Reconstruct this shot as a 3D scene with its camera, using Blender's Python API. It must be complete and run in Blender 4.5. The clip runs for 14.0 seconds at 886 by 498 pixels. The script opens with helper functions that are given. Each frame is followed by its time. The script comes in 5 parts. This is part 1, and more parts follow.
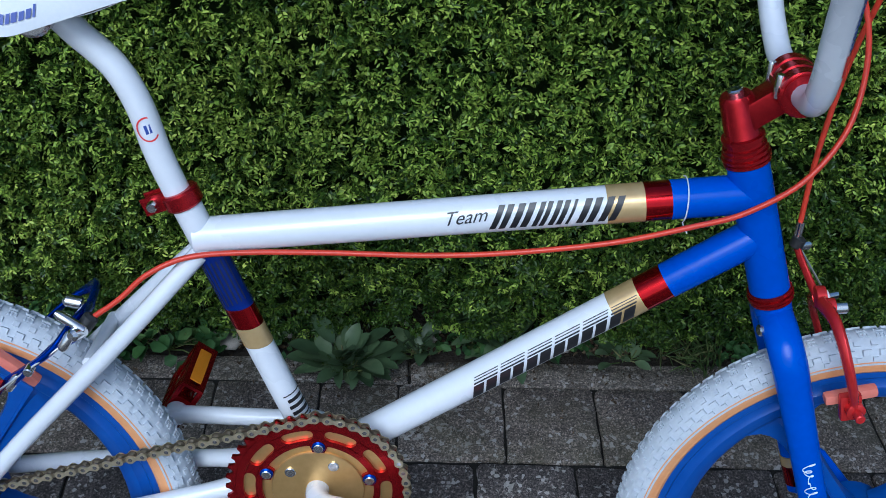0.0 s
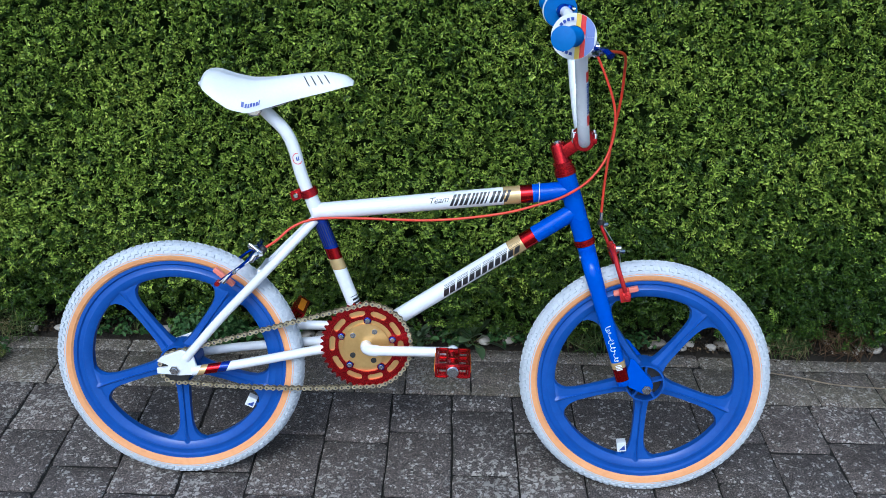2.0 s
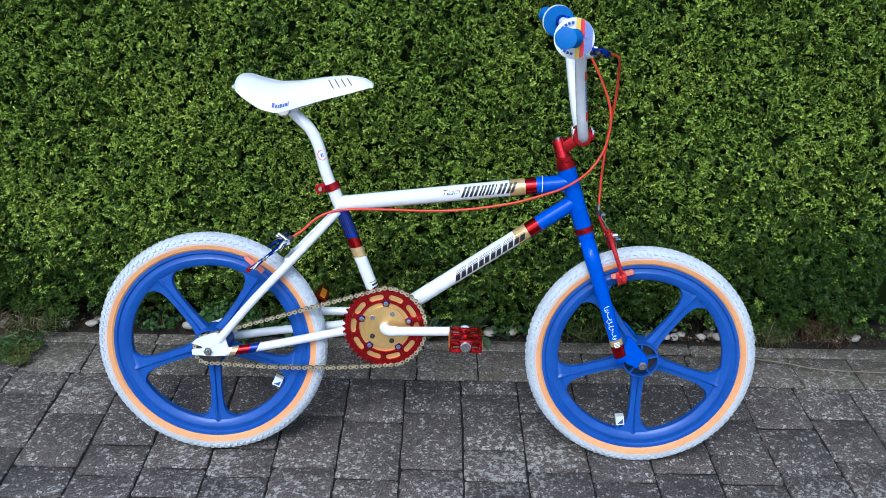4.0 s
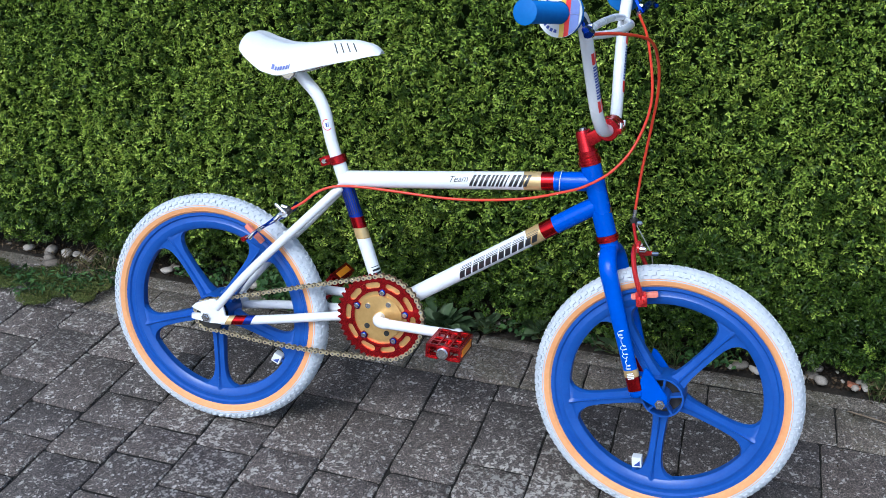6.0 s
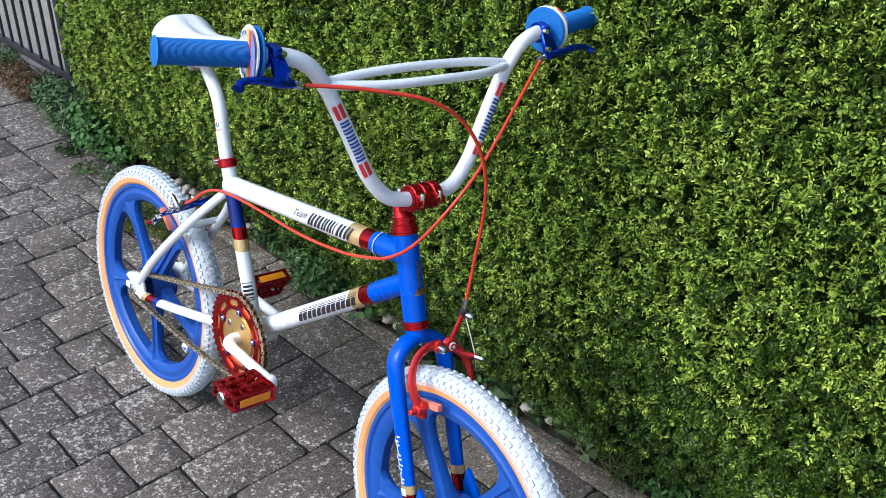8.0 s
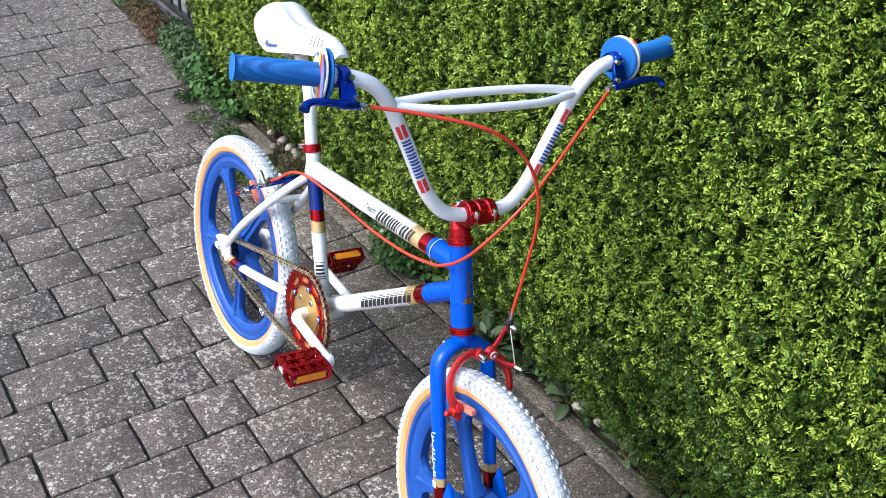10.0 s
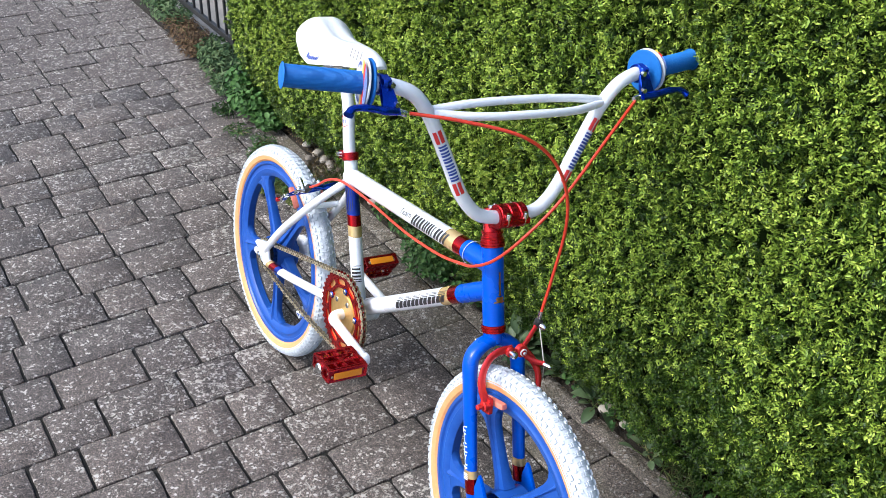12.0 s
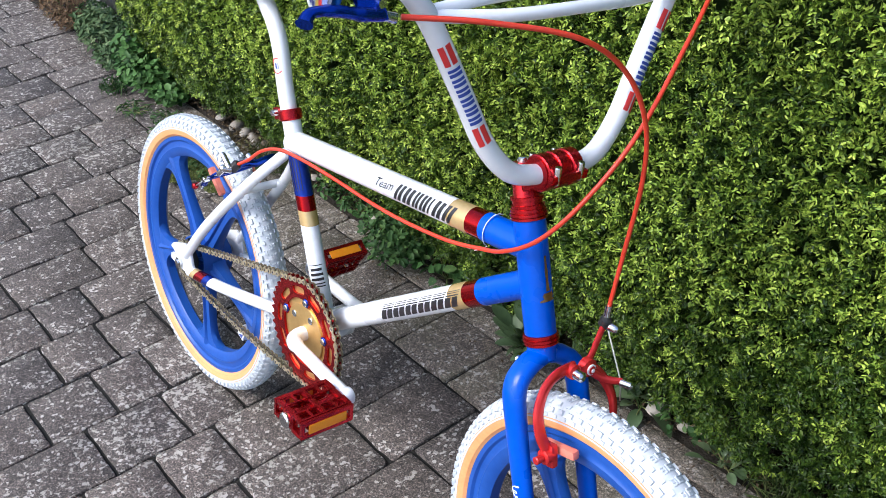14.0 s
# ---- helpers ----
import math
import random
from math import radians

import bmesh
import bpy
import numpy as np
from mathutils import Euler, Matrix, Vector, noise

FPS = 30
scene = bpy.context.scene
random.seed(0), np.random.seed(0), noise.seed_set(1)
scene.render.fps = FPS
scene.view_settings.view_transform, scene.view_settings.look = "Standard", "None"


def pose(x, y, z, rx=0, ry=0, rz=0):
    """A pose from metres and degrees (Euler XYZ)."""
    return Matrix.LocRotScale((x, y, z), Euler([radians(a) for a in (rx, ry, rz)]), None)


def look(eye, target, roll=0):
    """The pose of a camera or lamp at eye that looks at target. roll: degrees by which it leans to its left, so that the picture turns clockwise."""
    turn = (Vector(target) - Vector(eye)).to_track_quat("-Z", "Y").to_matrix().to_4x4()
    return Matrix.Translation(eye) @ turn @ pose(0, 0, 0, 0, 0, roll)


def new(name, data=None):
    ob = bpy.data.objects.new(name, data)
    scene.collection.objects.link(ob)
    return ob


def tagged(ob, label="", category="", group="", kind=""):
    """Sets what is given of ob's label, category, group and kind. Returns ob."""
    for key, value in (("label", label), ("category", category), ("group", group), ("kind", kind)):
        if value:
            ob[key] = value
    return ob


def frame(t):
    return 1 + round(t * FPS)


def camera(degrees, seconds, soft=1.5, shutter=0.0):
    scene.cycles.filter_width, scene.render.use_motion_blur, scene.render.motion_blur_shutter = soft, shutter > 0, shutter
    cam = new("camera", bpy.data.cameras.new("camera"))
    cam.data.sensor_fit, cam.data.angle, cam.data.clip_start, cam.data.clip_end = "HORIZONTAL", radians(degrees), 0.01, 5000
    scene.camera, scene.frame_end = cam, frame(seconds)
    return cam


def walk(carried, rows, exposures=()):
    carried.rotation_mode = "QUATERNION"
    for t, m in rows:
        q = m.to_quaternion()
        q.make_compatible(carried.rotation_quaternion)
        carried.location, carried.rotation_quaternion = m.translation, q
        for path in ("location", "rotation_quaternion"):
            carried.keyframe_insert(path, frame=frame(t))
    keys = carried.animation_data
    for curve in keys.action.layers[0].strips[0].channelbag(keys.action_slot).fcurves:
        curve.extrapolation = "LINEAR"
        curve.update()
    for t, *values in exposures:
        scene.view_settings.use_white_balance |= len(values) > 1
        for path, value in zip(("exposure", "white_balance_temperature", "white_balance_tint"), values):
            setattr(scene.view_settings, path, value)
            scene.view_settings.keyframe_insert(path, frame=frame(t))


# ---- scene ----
cam = camera(47.3, 14.0, soft=0.75)
PATH = [
    (0, (0.481, -0.693, 1.123), (0.514, 0.866, -0.097), 2.3),
    (0.5, (0.483, -1.006, 1.207), (0.479, 0.64, 0.107), 2.2),
    (1, (0.454, -1.382, 1.251), (0.447, 0.343, 0.279), 2.0),
    (1.5, (0.516, -1.585, 1.321), (0.508, 0.183, 0.385), 2.1),
    (2, (0.523, -1.763, 1.369), (0.526, 0.033, 0.49), 1.8),
    (4.5, (0.473, -1.969, 1.364), (0.495, -0.146, 0.541), 1.6),
    (5, (0.482, -1.945, 1.355), (0.413, -0.135, 0.505), 1.4),
    (5.5, (0.693, -1.857, 1.346), (0.437, -0.074, 0.476), 1.3),
    (6, (0.998, -1.667, 1.333), (0.48, 0.044, 0.436), 0.8),
    (6.5, (1.297, -1.396, 1.355), (0.514, 0.192, 0.425), 0.1),
    (7, (1.565, -1.165, 1.351), (0.554, 0.27, 0.392), -0.8),
    (7.2, (1.624, -1.067, 1.345), (0.534, 0.308, 0.386), -1.0),
    (9.3, (1.827, -0.719, 1.499), (0.479, 0.261, 0.394), 1.3),
    (9.5, (1.826, -0.725, 1.502), (0.475, 0.245, 0.392), 1.5),
    (10, (1.833, -0.742, 1.519), (0.465, 0.216, 0.419), 2.0),
    (10.5, (1.868, -0.767, 1.541), (0.474, 0.179, 0.463), 2.1),
    (11, (1.899, -0.787, 1.54), (0.487, 0.144, 0.474), 2.0),
    (11.5, (1.905, -0.792, 1.54), (0.487, 0.131, 0.473), 1.7),
    (12, (1.894, -0.798, 1.538), (0.481, 0.128, 0.468), 1.5),
    (12.5, (1.873, -0.8, 1.535), (0.477, 0.15, 0.465), 1.2),
    (13, (1.814, -0.81, 1.519), (0.448, 0.194, 0.458), 0.5),
    (13.5, (1.663, -0.808, 1.441), (0.334, 0.229, 0.365), -1.2),
    (14, (1.434, -0.615, 1.254), (0.151, 0.402, 0.141), -2.2),
]
# the picture opens darker and cooler, and brightens as the camera comes round
EXPOSURES = [(0, -0.36, 5000, 4), (0.5, -0.15, 5000, 4), (1.0, -0.16, 5050, 4), (1.5, -0.02, 5150, 4), (4.5, 0.21, 5350, 5), (5.0, 0.24, 5400, 6), (6.5, 0.34, 5450, 6), (9.3, 0.89, 6050, 8), (11.0, 0.97, 6050, 8), (14.0, 0.84, 5950, 10)]
walk(cam, [(t, look(eye, target, roll)) for t, eye, target, roll in PATH], EXPOSURES)

# ---- light ----
SUN_ELEVATION, SUN_AZIMUTH = 46.0, 195.0  # azimuth: clockwise from +y
world = bpy.data.worlds.new("world")
scene.world = world
world.use_nodes = True
wn = world.node_tree.nodes
sky = wn.new("ShaderNodeTexSky")
sky.sky_type = "NISHITA"
sky.sun_disc = False
sky.sun_elevation = radians(SUN_ELEVATION)
sky.sun_rotation = radians(SUN_AZIMUTH)
sky.air_density, sky.dust_density, sky.ozone_density = 1.0, 3.0, 1.0
wn["Background"].inputs["Strength"].default_value = 0.150
world.node_tree.links.new(sky.outputs["Color"], wn["Background"].inputs["Color"])
sun_data = bpy.data.lights.new("sun", "SUN")
sun_data.energy, sun_data.angle, sun_data.color = 1.8, radians(30), (1.0, 0.98, 0.95)
sun = new("sun", sun_data)
az, el = radians(SUN_AZIMUTH), radians(SUN_ELEVATION)
sun_dir = Vector((math.sin(az) * math.cos(el), math.cos(az) * math.cos(el), math.sin(el)))
sun.matrix_world = look(sun_dir * 20, (0, 0, 0))


# ---- materials ----
def node(nt, kind, **values):
    n = nt.nodes.new("ShaderNode" + kind)
    for key, value in values.items():
        n.inputs[key.replace("_", " ")].default_value = value
    return n


def material(name, dark, light, rough=0.5, metal=0.0, coarse=8.0, fine=120.0, bump=0.15, bump_dist=0.001,
             island=0.0, object_random=0.0, coat=0.0, rough_spread=0.15, spec=0.5):
    """Two colours mixed by coarse and fine noise, with fine relief and uneven gloss."""
    m = bpy.data.materials.new(name)
    m.use_nodes = True
    nt = m.node_tree
    bsdf = nt.nodes["Principled BSDF"]
    link = nt.links.new
    co = nt.nodes.new("ShaderNodeTexCoord")
    n1 = node(nt, "TexNoise", Scale=coarse, Detail=4.0, Roughness=0.6)
    n2 = node(nt, "TexNoise", Scale=fine, Detail=3.0, Roughness=0.6)
    link(co.outputs["Object"], n1.inputs["Vector"])
    link(co.outputs["Object"], n2.inputs["Vector"])
    mid = nt.nodes.new("ShaderNodeMath")
    mid.operation = "MULTIPLY_ADD"
    mid.inputs[1].default_value = 0.55
    link(n1.outputs["Fac"], mid.inputs[0])
    half = nt.nodes.new("ShaderNodeMath")
    half.operation = "MULTIPLY"
    half.inputs[1].default_value = 0.45
    link(n2.outputs["Fac"], half.inputs[0])
    link(half.outputs[0], mid.inputs[2])
    fac = mid.outputs[0]
    for amount, kind, socket in ((island, "NewGeometry", "Random Per Island"), (object_random, "ObjectInfo", "Random")):
        if amount:
            src = nt.nodes.new("ShaderNode" + kind)
            mm = nt.nodes.new("ShaderNodeMath")
            mm.operation = "MULTIPLY_ADD"
            mm.inputs[1].default_value = amount
            sub = nt.nodes.new("ShaderNodeMath")
            sub.operation = "SUBTRACT"
            sub.inputs[1].default_value = amount / 2
            link(fac, sub.inputs[0])
            link(src.outputs[socket], mm.inputs[0])
            link(sub.outputs[0], mm.inputs[2])
            fac = mm.outputs[0]
    ramp = nt.nodes.new("ShaderNodeValToRGB")
    ramp.color_ramp.elements[0].position, ramp.color_ramp.elements[1].position = 0.3, 0.7
    ramp.color_ramp.elements[0].color = (*dark, 1)
    ramp.color_ramp.elements[1].color = (*light, 1)
    link(fac, ramp.inputs["Fac"])
    link(ramp.outputs["Color"], bsdf.inputs["Base Color"])
    rr = nt.nodes.new("ShaderNodeMapRange")
    rr.inputs["To Min"].default_value, rr.inputs["To Max"].default_value = max(0.02, rough - rough_spread / 2), min(1, rough + rough_spread / 2)
    link(n1.outputs["Fac"], rr.inputs["Value"])
    link(rr.outputs["Result"], bsdf.inputs["Roughness"])
    bsdf.inputs["Metallic"].default_value = metal
    bsdf.inputs["Specular IOR Level"].default_value = spec
    bsdf.inputs["Coat Weight"].default_value = coat
    bsdf.inputs["Coat Roughness"].default_value = 0.08
    if bump:
        b = node(nt, "Bump", Strength=bump, Distance=bump_dist)
        link(n2.outputs["Fac"], b.inputs["Height"])
        link(b.outputs["Normal"], bsdf.inputs["Normal"])
    return m


white_paint = material("white_paint", (0.75, 0.77, 0.81), (0.81, 0.83, 0.86), 0.28, coat=0.5, bump=0.03)
white_vinyl = material("white_vinyl", (0.66, 0.69, 0.71), (0.74, 0.75, 0.76), 0.42, bump=0.12, fine=260)
white_rubber = material("white_rubber", (0.45, 0.49, 0.54), (0.60, 0.63, 0.67), 0.75, bump=0.2, fine=180, coarse=14)
tan_rubber = material("tan_rubber", (0.70, 0.30, 0.11), (0.81, 0.40, 0.17), 0.6, bump=0.15, coarse=10)
blue_paint = material("blue_paint", (0.001, 0.065, 0.47), (0.002, 0.085, 0.56), 0.28, coat=0.12, bump=0.03, spec=0.22)
blue_nylon = material("blue_nylon", (0.011, 0.062, 0.30), (0.020, 0.092, 0.39), 0.33, bump=0.10, fine=90, coarse=12, spec=0.4)
blue_rubber = material("blue_rubber", (0.008, 0.105, 0.38), (0.014, 0.150, 0.47), 0.6, bump=0.1, spec=0.3)
blue_anodised = material("blue_anodised", (0.005, 0.03, 0.30), (0.01, 0.06, 0.45), 0.25, metal=0.85, bump=0.05)
red_anodised = material("red_anodised", (0.38, 0.010, 0.015), (0.52, 0.020, 0.027), 0.26, metal=0.85, bump=0.05)
red_ring = material("red_ring", (0.40, 0.010, 0.014), (0.54, 0.020, 0.026), 0.24, metal=0.9, bump=0.05)
red_foil = material("red_foil", (0.36, 0.008, 0.012), (0.50, 0.014, 0.020), 0.12, metal=0.95, bump=0.02, rough_spread=0.06)
red_plastic = material("red_plastic", (0.60, 0.03, 0.03), (0.75, 0.05, 0.05), 0.4)
gold_foil = material("gold_foil", (0.58, 0.40, 0.17), (0.72, 0.52, 0.25), 0.25, metal=0.5, bump=0.03, rough_spread=0.06)
gold_anodised = material("gold_anodised", (0.68, 0.42, 0.14), (0.82, 0.55, 0.22), 0.36, metal=0.8, bump=0.06, coarse=14)
blue_foil = material("blue_foil", (0.006, 0.02, 0.20), (0.01, 0.04, 0.34), 0.2, metal=0.5, bump=0.02)
bronze = material("bronze", (0.20, 0.095, 0.035), (0.42, 0.24, 0.10), 0.3, metal=0.8, coarse=120, bump=0.1)
yellow_print = material("yellow_print", (0.70, 0.48, 0.06), (0.78, 0.56, 0.09), 0.4, bump=0.02)
blue_print = material("blue_print", (0.16, 0.22, 0.52), (0.20, 0.27, 0.58), 0.4, bump=0.02)
red_brake = material("red_brake", (0.62, 0.022, 0.026), (0.76, 0.05, 0.045), 0.22, metal=0.5, bump=0.05)
cable_red = material("cable_red", (0.55, 0.035, 0.015), (0.70, 0.06, 0.025), 0.35)
black_ink = material("black_ink", (0.012, 0.012, 0.014), (0.02, 0.02, 0.022), 0.35, bump=0.02)
blue_ink = material("blue_ink", (0.03, 0.06, 0.30), (0.04, 0.08, 0.36), 0.4, bump=0.02)
white_ink = material("white_ink", (0.75, 0.80, 0.85), (0.82, 0.86, 0.9), 0.4, bump=0.02)
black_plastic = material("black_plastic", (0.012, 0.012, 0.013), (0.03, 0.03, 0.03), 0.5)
chain_metal = material("chain_metal", (0.46, 0.39, 0.24), (0.70, 0.61, 0.41), 0.35, metal=0.8, coarse=30)
chain_dark = material("chain_dark", (0.16, 0.13, 0.09), (0.30, 0.25, 0.17), 0.45, metal=0.8, coarse=30)
chrome = material("chrome", (0.60, 0.60, 0.60), (0.75, 0.75, 0.74), 0.2, metal=1.0, bump=0.03)
amber = material("amber_reflector", (0.85, 0.26, 0.01), (0.95, 0.36, 0.02), 0.35, coat=0.1, fine=420, bump=0.5, spec=0.25)
clear_plastic = material("pad_rubber", (0.65, 0.17, 0.12), (0.75, 0.25, 0.18), 0.4)
steel_wire = material("steel_wire", (0.45, 0.44, 0.42), (0.60, 0.59, 0.57), 0.35, metal=0.9)
soil = material("soil", (0.008, 0.006, 0.004), (0.034, 0.026, 0.017), 0.95, coarse=14, fine=160, bump=0.9, bump_dist=0.006)
joint_dirt = material("joint_dirt", (0.004, 0.0035, 0.003), (0.016, 0.014, 0.010), 0.95, coarse=14, fine=160, bump=0.9, bump_dist=0.004)
pebble = material("pebble", (0.10, 0.080, 0.060), (0.38, 0.345, 0.30), 0.8, island=0.4, object_random=0.7, coarse=30)
terracotta = material("terracotta", (0.24, 0.085, 0.045), (0.36, 0.14, 0.075), 0.85, coarse=40)
iron = material("black_iron", (0.010, 0.010, 0.011), (0.025, 0.025, 0.026), 0.55)
concrete = material("concrete", (0.20, 0.18, 0.15), (0.34, 0.31, 0.27), 0.9, coarse=9, fine=160, bump=0.5, bump_dist=0.002)
twig = material("twig", (0.13, 0.10, 0.065), (0.24, 0.19, 0.13), 0.9, coarse=40)


def leaf_material(name, dark, light, yellow, rough=0.45, gloss=0.16):
    m = bpy.data.materials.new(name)
    m.use_nodes = True
    nt = m.node_tree
    bsdf, link = nt.nodes["Principled BSDF"], nt.links.new
    geo = nt.nodes.new("ShaderNodeNewGeometry")
    co = nt.nodes.new("ShaderNodeTexCoord")
    n1 = node(nt, "TexNoise", Scale=3.0, Detail=3.0)
    n2 = node(nt, "TexNoise", Scale=150.0, Detail=2.0)
    link(co.outputs["Object"], n1.inputs["Vector"])
    link(co.outputs["Object"], n2.inputs["Vector"])
    ramp = nt.nodes.new("ShaderNodeValToRGB")
    e = ramp.color_ramp.elements
    e[0].position, e[0].color = 0.0, (*dark, 1)
    e[1].position, e[1].color = 1.0, (*yellow, 1)
    k = e.new(0.62)
    k.color = (*light, 1)
    add = nt.nodes.new("ShaderNodeMath")
    add.operation = "MULTIPLY_ADD"
    add.inputs[1].default_value = 0.74
    link(geo.outputs["Random Per Island"], add.inputs[0])
    low = nt.nodes.new("ShaderNodeMath")
    low.operation = "MULTIPLY_ADD"
    low.inputs[1].default_value, low.inputs[2].default_value = 0.7, -0.22
    link(n1.outputs["Fac"], low.inputs[0])
    n3 = node(nt, "TexNoise", Scale=55.0, Detail=2.0)
    link(co.outputs["Object"], n3.inputs["Vector"])
    tuft = nt.nodes.new("ShaderNodeMath")
    tuft.operation = "MULTIPLY_ADD"
    tuft.inputs[1].default_value = 0.7
    link(n3.outputs["Fac"], tuft.inputs[0])
    link(low.outputs[0], tuft.inputs[2])
    down_a_bit = nt.nodes.new("ShaderNodeMath")
    down_a_bit.operation = "SUBTRACT"
    down_a_bit.inputs[1].default_value = 0.33
    link(tuft.outputs[0], down_a_bit.inputs[0])
    link(down_a_bit.outputs[0], add.inputs[2])
    link(add.outputs[0], ramp.inputs["Fac"])
    link(ramp.outputs["Color"], bsdf.inputs["Base Color"])
    bsdf.inputs["Roughness"].default_value = rough
    bsdf.inputs["Specular IOR Level"].default_value = gloss
    b = node(nt, "Bump", Strength=0.25, Distance=0.0006)
    link(n2.outputs["Fac"], b.inputs["Height"])
    link(b.outputs["Normal"], bsdf.inputs["Normal"])
    trans = nt.nodes.new("ShaderNodeBsdfTranslucent")
    link(ramp.outputs["Color"], trans.inputs["Color"])
    mix = nt.nodes.new("ShaderNodeMixShader")
    mix.inputs["Fac"].default_value = 0.09
    link(bsdf.outputs[0], mix.inputs[1])
    link(trans.outputs[0], mix.inputs[2])
    link(mix.outputs[0], nt.nodes["Material Output"].inputs["Surface"])
    return m


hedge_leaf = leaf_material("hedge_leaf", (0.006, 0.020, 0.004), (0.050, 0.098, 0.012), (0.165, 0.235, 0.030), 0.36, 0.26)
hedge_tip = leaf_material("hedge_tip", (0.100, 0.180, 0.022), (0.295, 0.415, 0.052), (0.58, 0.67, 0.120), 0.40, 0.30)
# near-black green: the deep shade inside the hedge, put into the colour
shade_green = material("shade_green", (0.004, 0.009, 0.002), (0.016, 0.030, 0.006), 0.95, coarse=60, fine=200, spec=0.1)
weed_leaf = leaf_material("weed_leaf", (0.018, 0.05, 0.015), (0.05, 0.11, 0.03), (0.10, 0.17, 0.05), 0.5)
ivy_leaf = leaf_material("ivy_leaf", (0.022, 0.060, 0.016), (0.065, 0.145, 0.035), (0.12, 0.22, 0.07), 0.5)
sage_leaf = leaf_material("sage_leaf", (0.028, 0.058, 0.022), (0.075, 0.125, 0.050), (0.16, 0.21, 0.10), 0.6)
moss_leaf = leaf_material("moss_leaf", (0.035, 0.050, 0.012), (0.085, 0.105, 0.025), (0.17, 0.17, 0.055), 0.8)
dock_leaf = leaf_material("dock_leaf", (0.040, 0.070, 0.030), (0.090, 0.140, 0.062), (0.15, 0.205, 0.10), 0.42, 0.35)
grass_leaf = leaf_material("grass_leaf", (0.03, 0.06, 0.015), (0.09, 0.13, 0.035), (0.30, 0.26, 0.12), 0.6)
straw = leaf_material("straw", (0.10, 0.075, 0.04), (0.20, 0.155, 0.085), (0.32, 0.26, 0.15), 0.8)
litter_leaf = leaf_material("litter_leaf", (0.020, 0.013, 0.008), (0.070, 0.048, 0.028), (0.17, 0.125, 0.075), 0.85)
dry_leaf = leaf_material("dry_leaf", (0.065, 0.036, 0.022), (0.135, 0.085, 0.045), (0.21, 0.16, 0.085), 0.7)


def paving_material(name, stops, growth=0.0):
    """Concrete setts with pale flecks of aggregate and patches of lichen; growth: how much green-brown film lies on them."""
    m = bpy.data.materials.new(name)
    m.use_nodes = True
    nt = m.node_tree
    bsdf, link = nt.nodes["Principled BSDF"], nt.links.new
    geo = nt.nodes.new("ShaderNodeNewGeometry")
    info = nt.nodes.new("ShaderNodeObjectInfo")
    big = node(nt, "TexNoise", Scale=2.2, Detail=4.0)
    mid = node(nt, "TexNoise", Scale=38.0, Detail=5.0, Roughness=0.65)
    grain = node(nt, "TexNoise", Scale=270.0, Detail=3.0, Roughness=0.7)
    flecks = node(nt, "TexVoronoi", Scale=185.0)
    lichen = node(nt, "TexNoise", Scale=92.0, Detail=4.5, Roughness=0.66, Distortion=0.35)
    film = node(nt, "TexNoise", Scale=9.0, Detail=5.0, Roughness=0.65)
    for n in (big, mid, grain, flecks, lichen, film):
        link(geo.outputs["Position"], n.inputs["Vector"])

    def ramp(src, stops):
        r = nt.nodes.new("ShaderNodeValToRGB")
        while len(r.color_ramp.elements) < len(stops):
            r.color_ramp.elements.new(0.5)
        for e, (p, c) in zip(r.color_ramp.elements, stops):
            e.position, e.color = p, (*c, 1)
        link(src, r.inputs["Fac"])
        return r.outputs["Color"]

    def mix(fac, a, b, kind="MIX", amount=1.0):
        x = nt.nodes.new("ShaderNodeMix")
        x.data_type, x.blend_type = "RGBA", kind
        if fac is None:
            x.inputs["Factor"].default_value = amount
        else:
            link(fac, x.inputs["Factor"])
        for socket, value in ((x.inputs[6], a), (x.inputs[7], b)):
            if isinstance(value, tuple):
                socket.default_value = (*value, 1)
            else:
                link(value, socket)
        return x.outputs[2]

    base = ramp(mid.outputs["Fac"], stops)
    tone = ramp(info.outputs["Random"], [(0.0, (0.86, 0.86, 0.87)), (0.5, (1.0, 0.98, 0.96)), (1.0, (1.16, 1.12, 1.09))])
    base = mix(None, base, tone, "MULTIPLY")
    gritty = ramp(grain.outputs["Fac"], [(0.36, (0.50, 0.50, 0.50)), (0.50, (0.95, 0.95, 0.95)), (0.64, (1.6, 1.58, 1.55))])
    base = mix(None, base, gritty, "MULTIPLY")
    cells = node(nt, "TexVoronoi", Scale=520.0)
    link(geo.outputs["Position"], cells.inputs["Vector"])
    cell_tone = nt.nodes.new("ShaderNodeRGBToBW")
    link(cells.outputs["Color"], cell_tone.inputs["Color"])
    sand = ramp(cell_tone.outputs["Val"], [(0.2, (0.45, 0.45, 0.45)), (0.55, (0.9, 0.9, 0.9)), (0.72, (1.35, 1.33, 1.30)), (0.85, (2.0, 1.96, 1.92))])
    base = mix(None, base, sand, "MULTIPLY")
    pick = nt.nodes.new("ShaderNodeMath")
    pick.operation = "MULTIPLY_ADD"
    pick.inputs[1].default_value = 0.9
    bw = nt.nodes.new("ShaderNodeRGBToBW")
    link(flecks.outputs["Color"], bw.inputs["Color"])
    link(mid.outputs["Fac"], pick.inputs[0])
    link(bw.outputs["Val"], pick.inputs[2])
    less = nt.nodes.new("ShaderNodeMath")
    less.operation = "SUBTRACT"
    less.inputs[1].default_value = 0.45
    link(pick.outputs[0], less.inputs[0])
    chip = ramp(less.outputs[0], [(0.81, (0, 0, 0)), (0.87, (0.95, 0.95, 0.95))])
    base = mix(chip, base, (0.42, 0.39, 0.355))
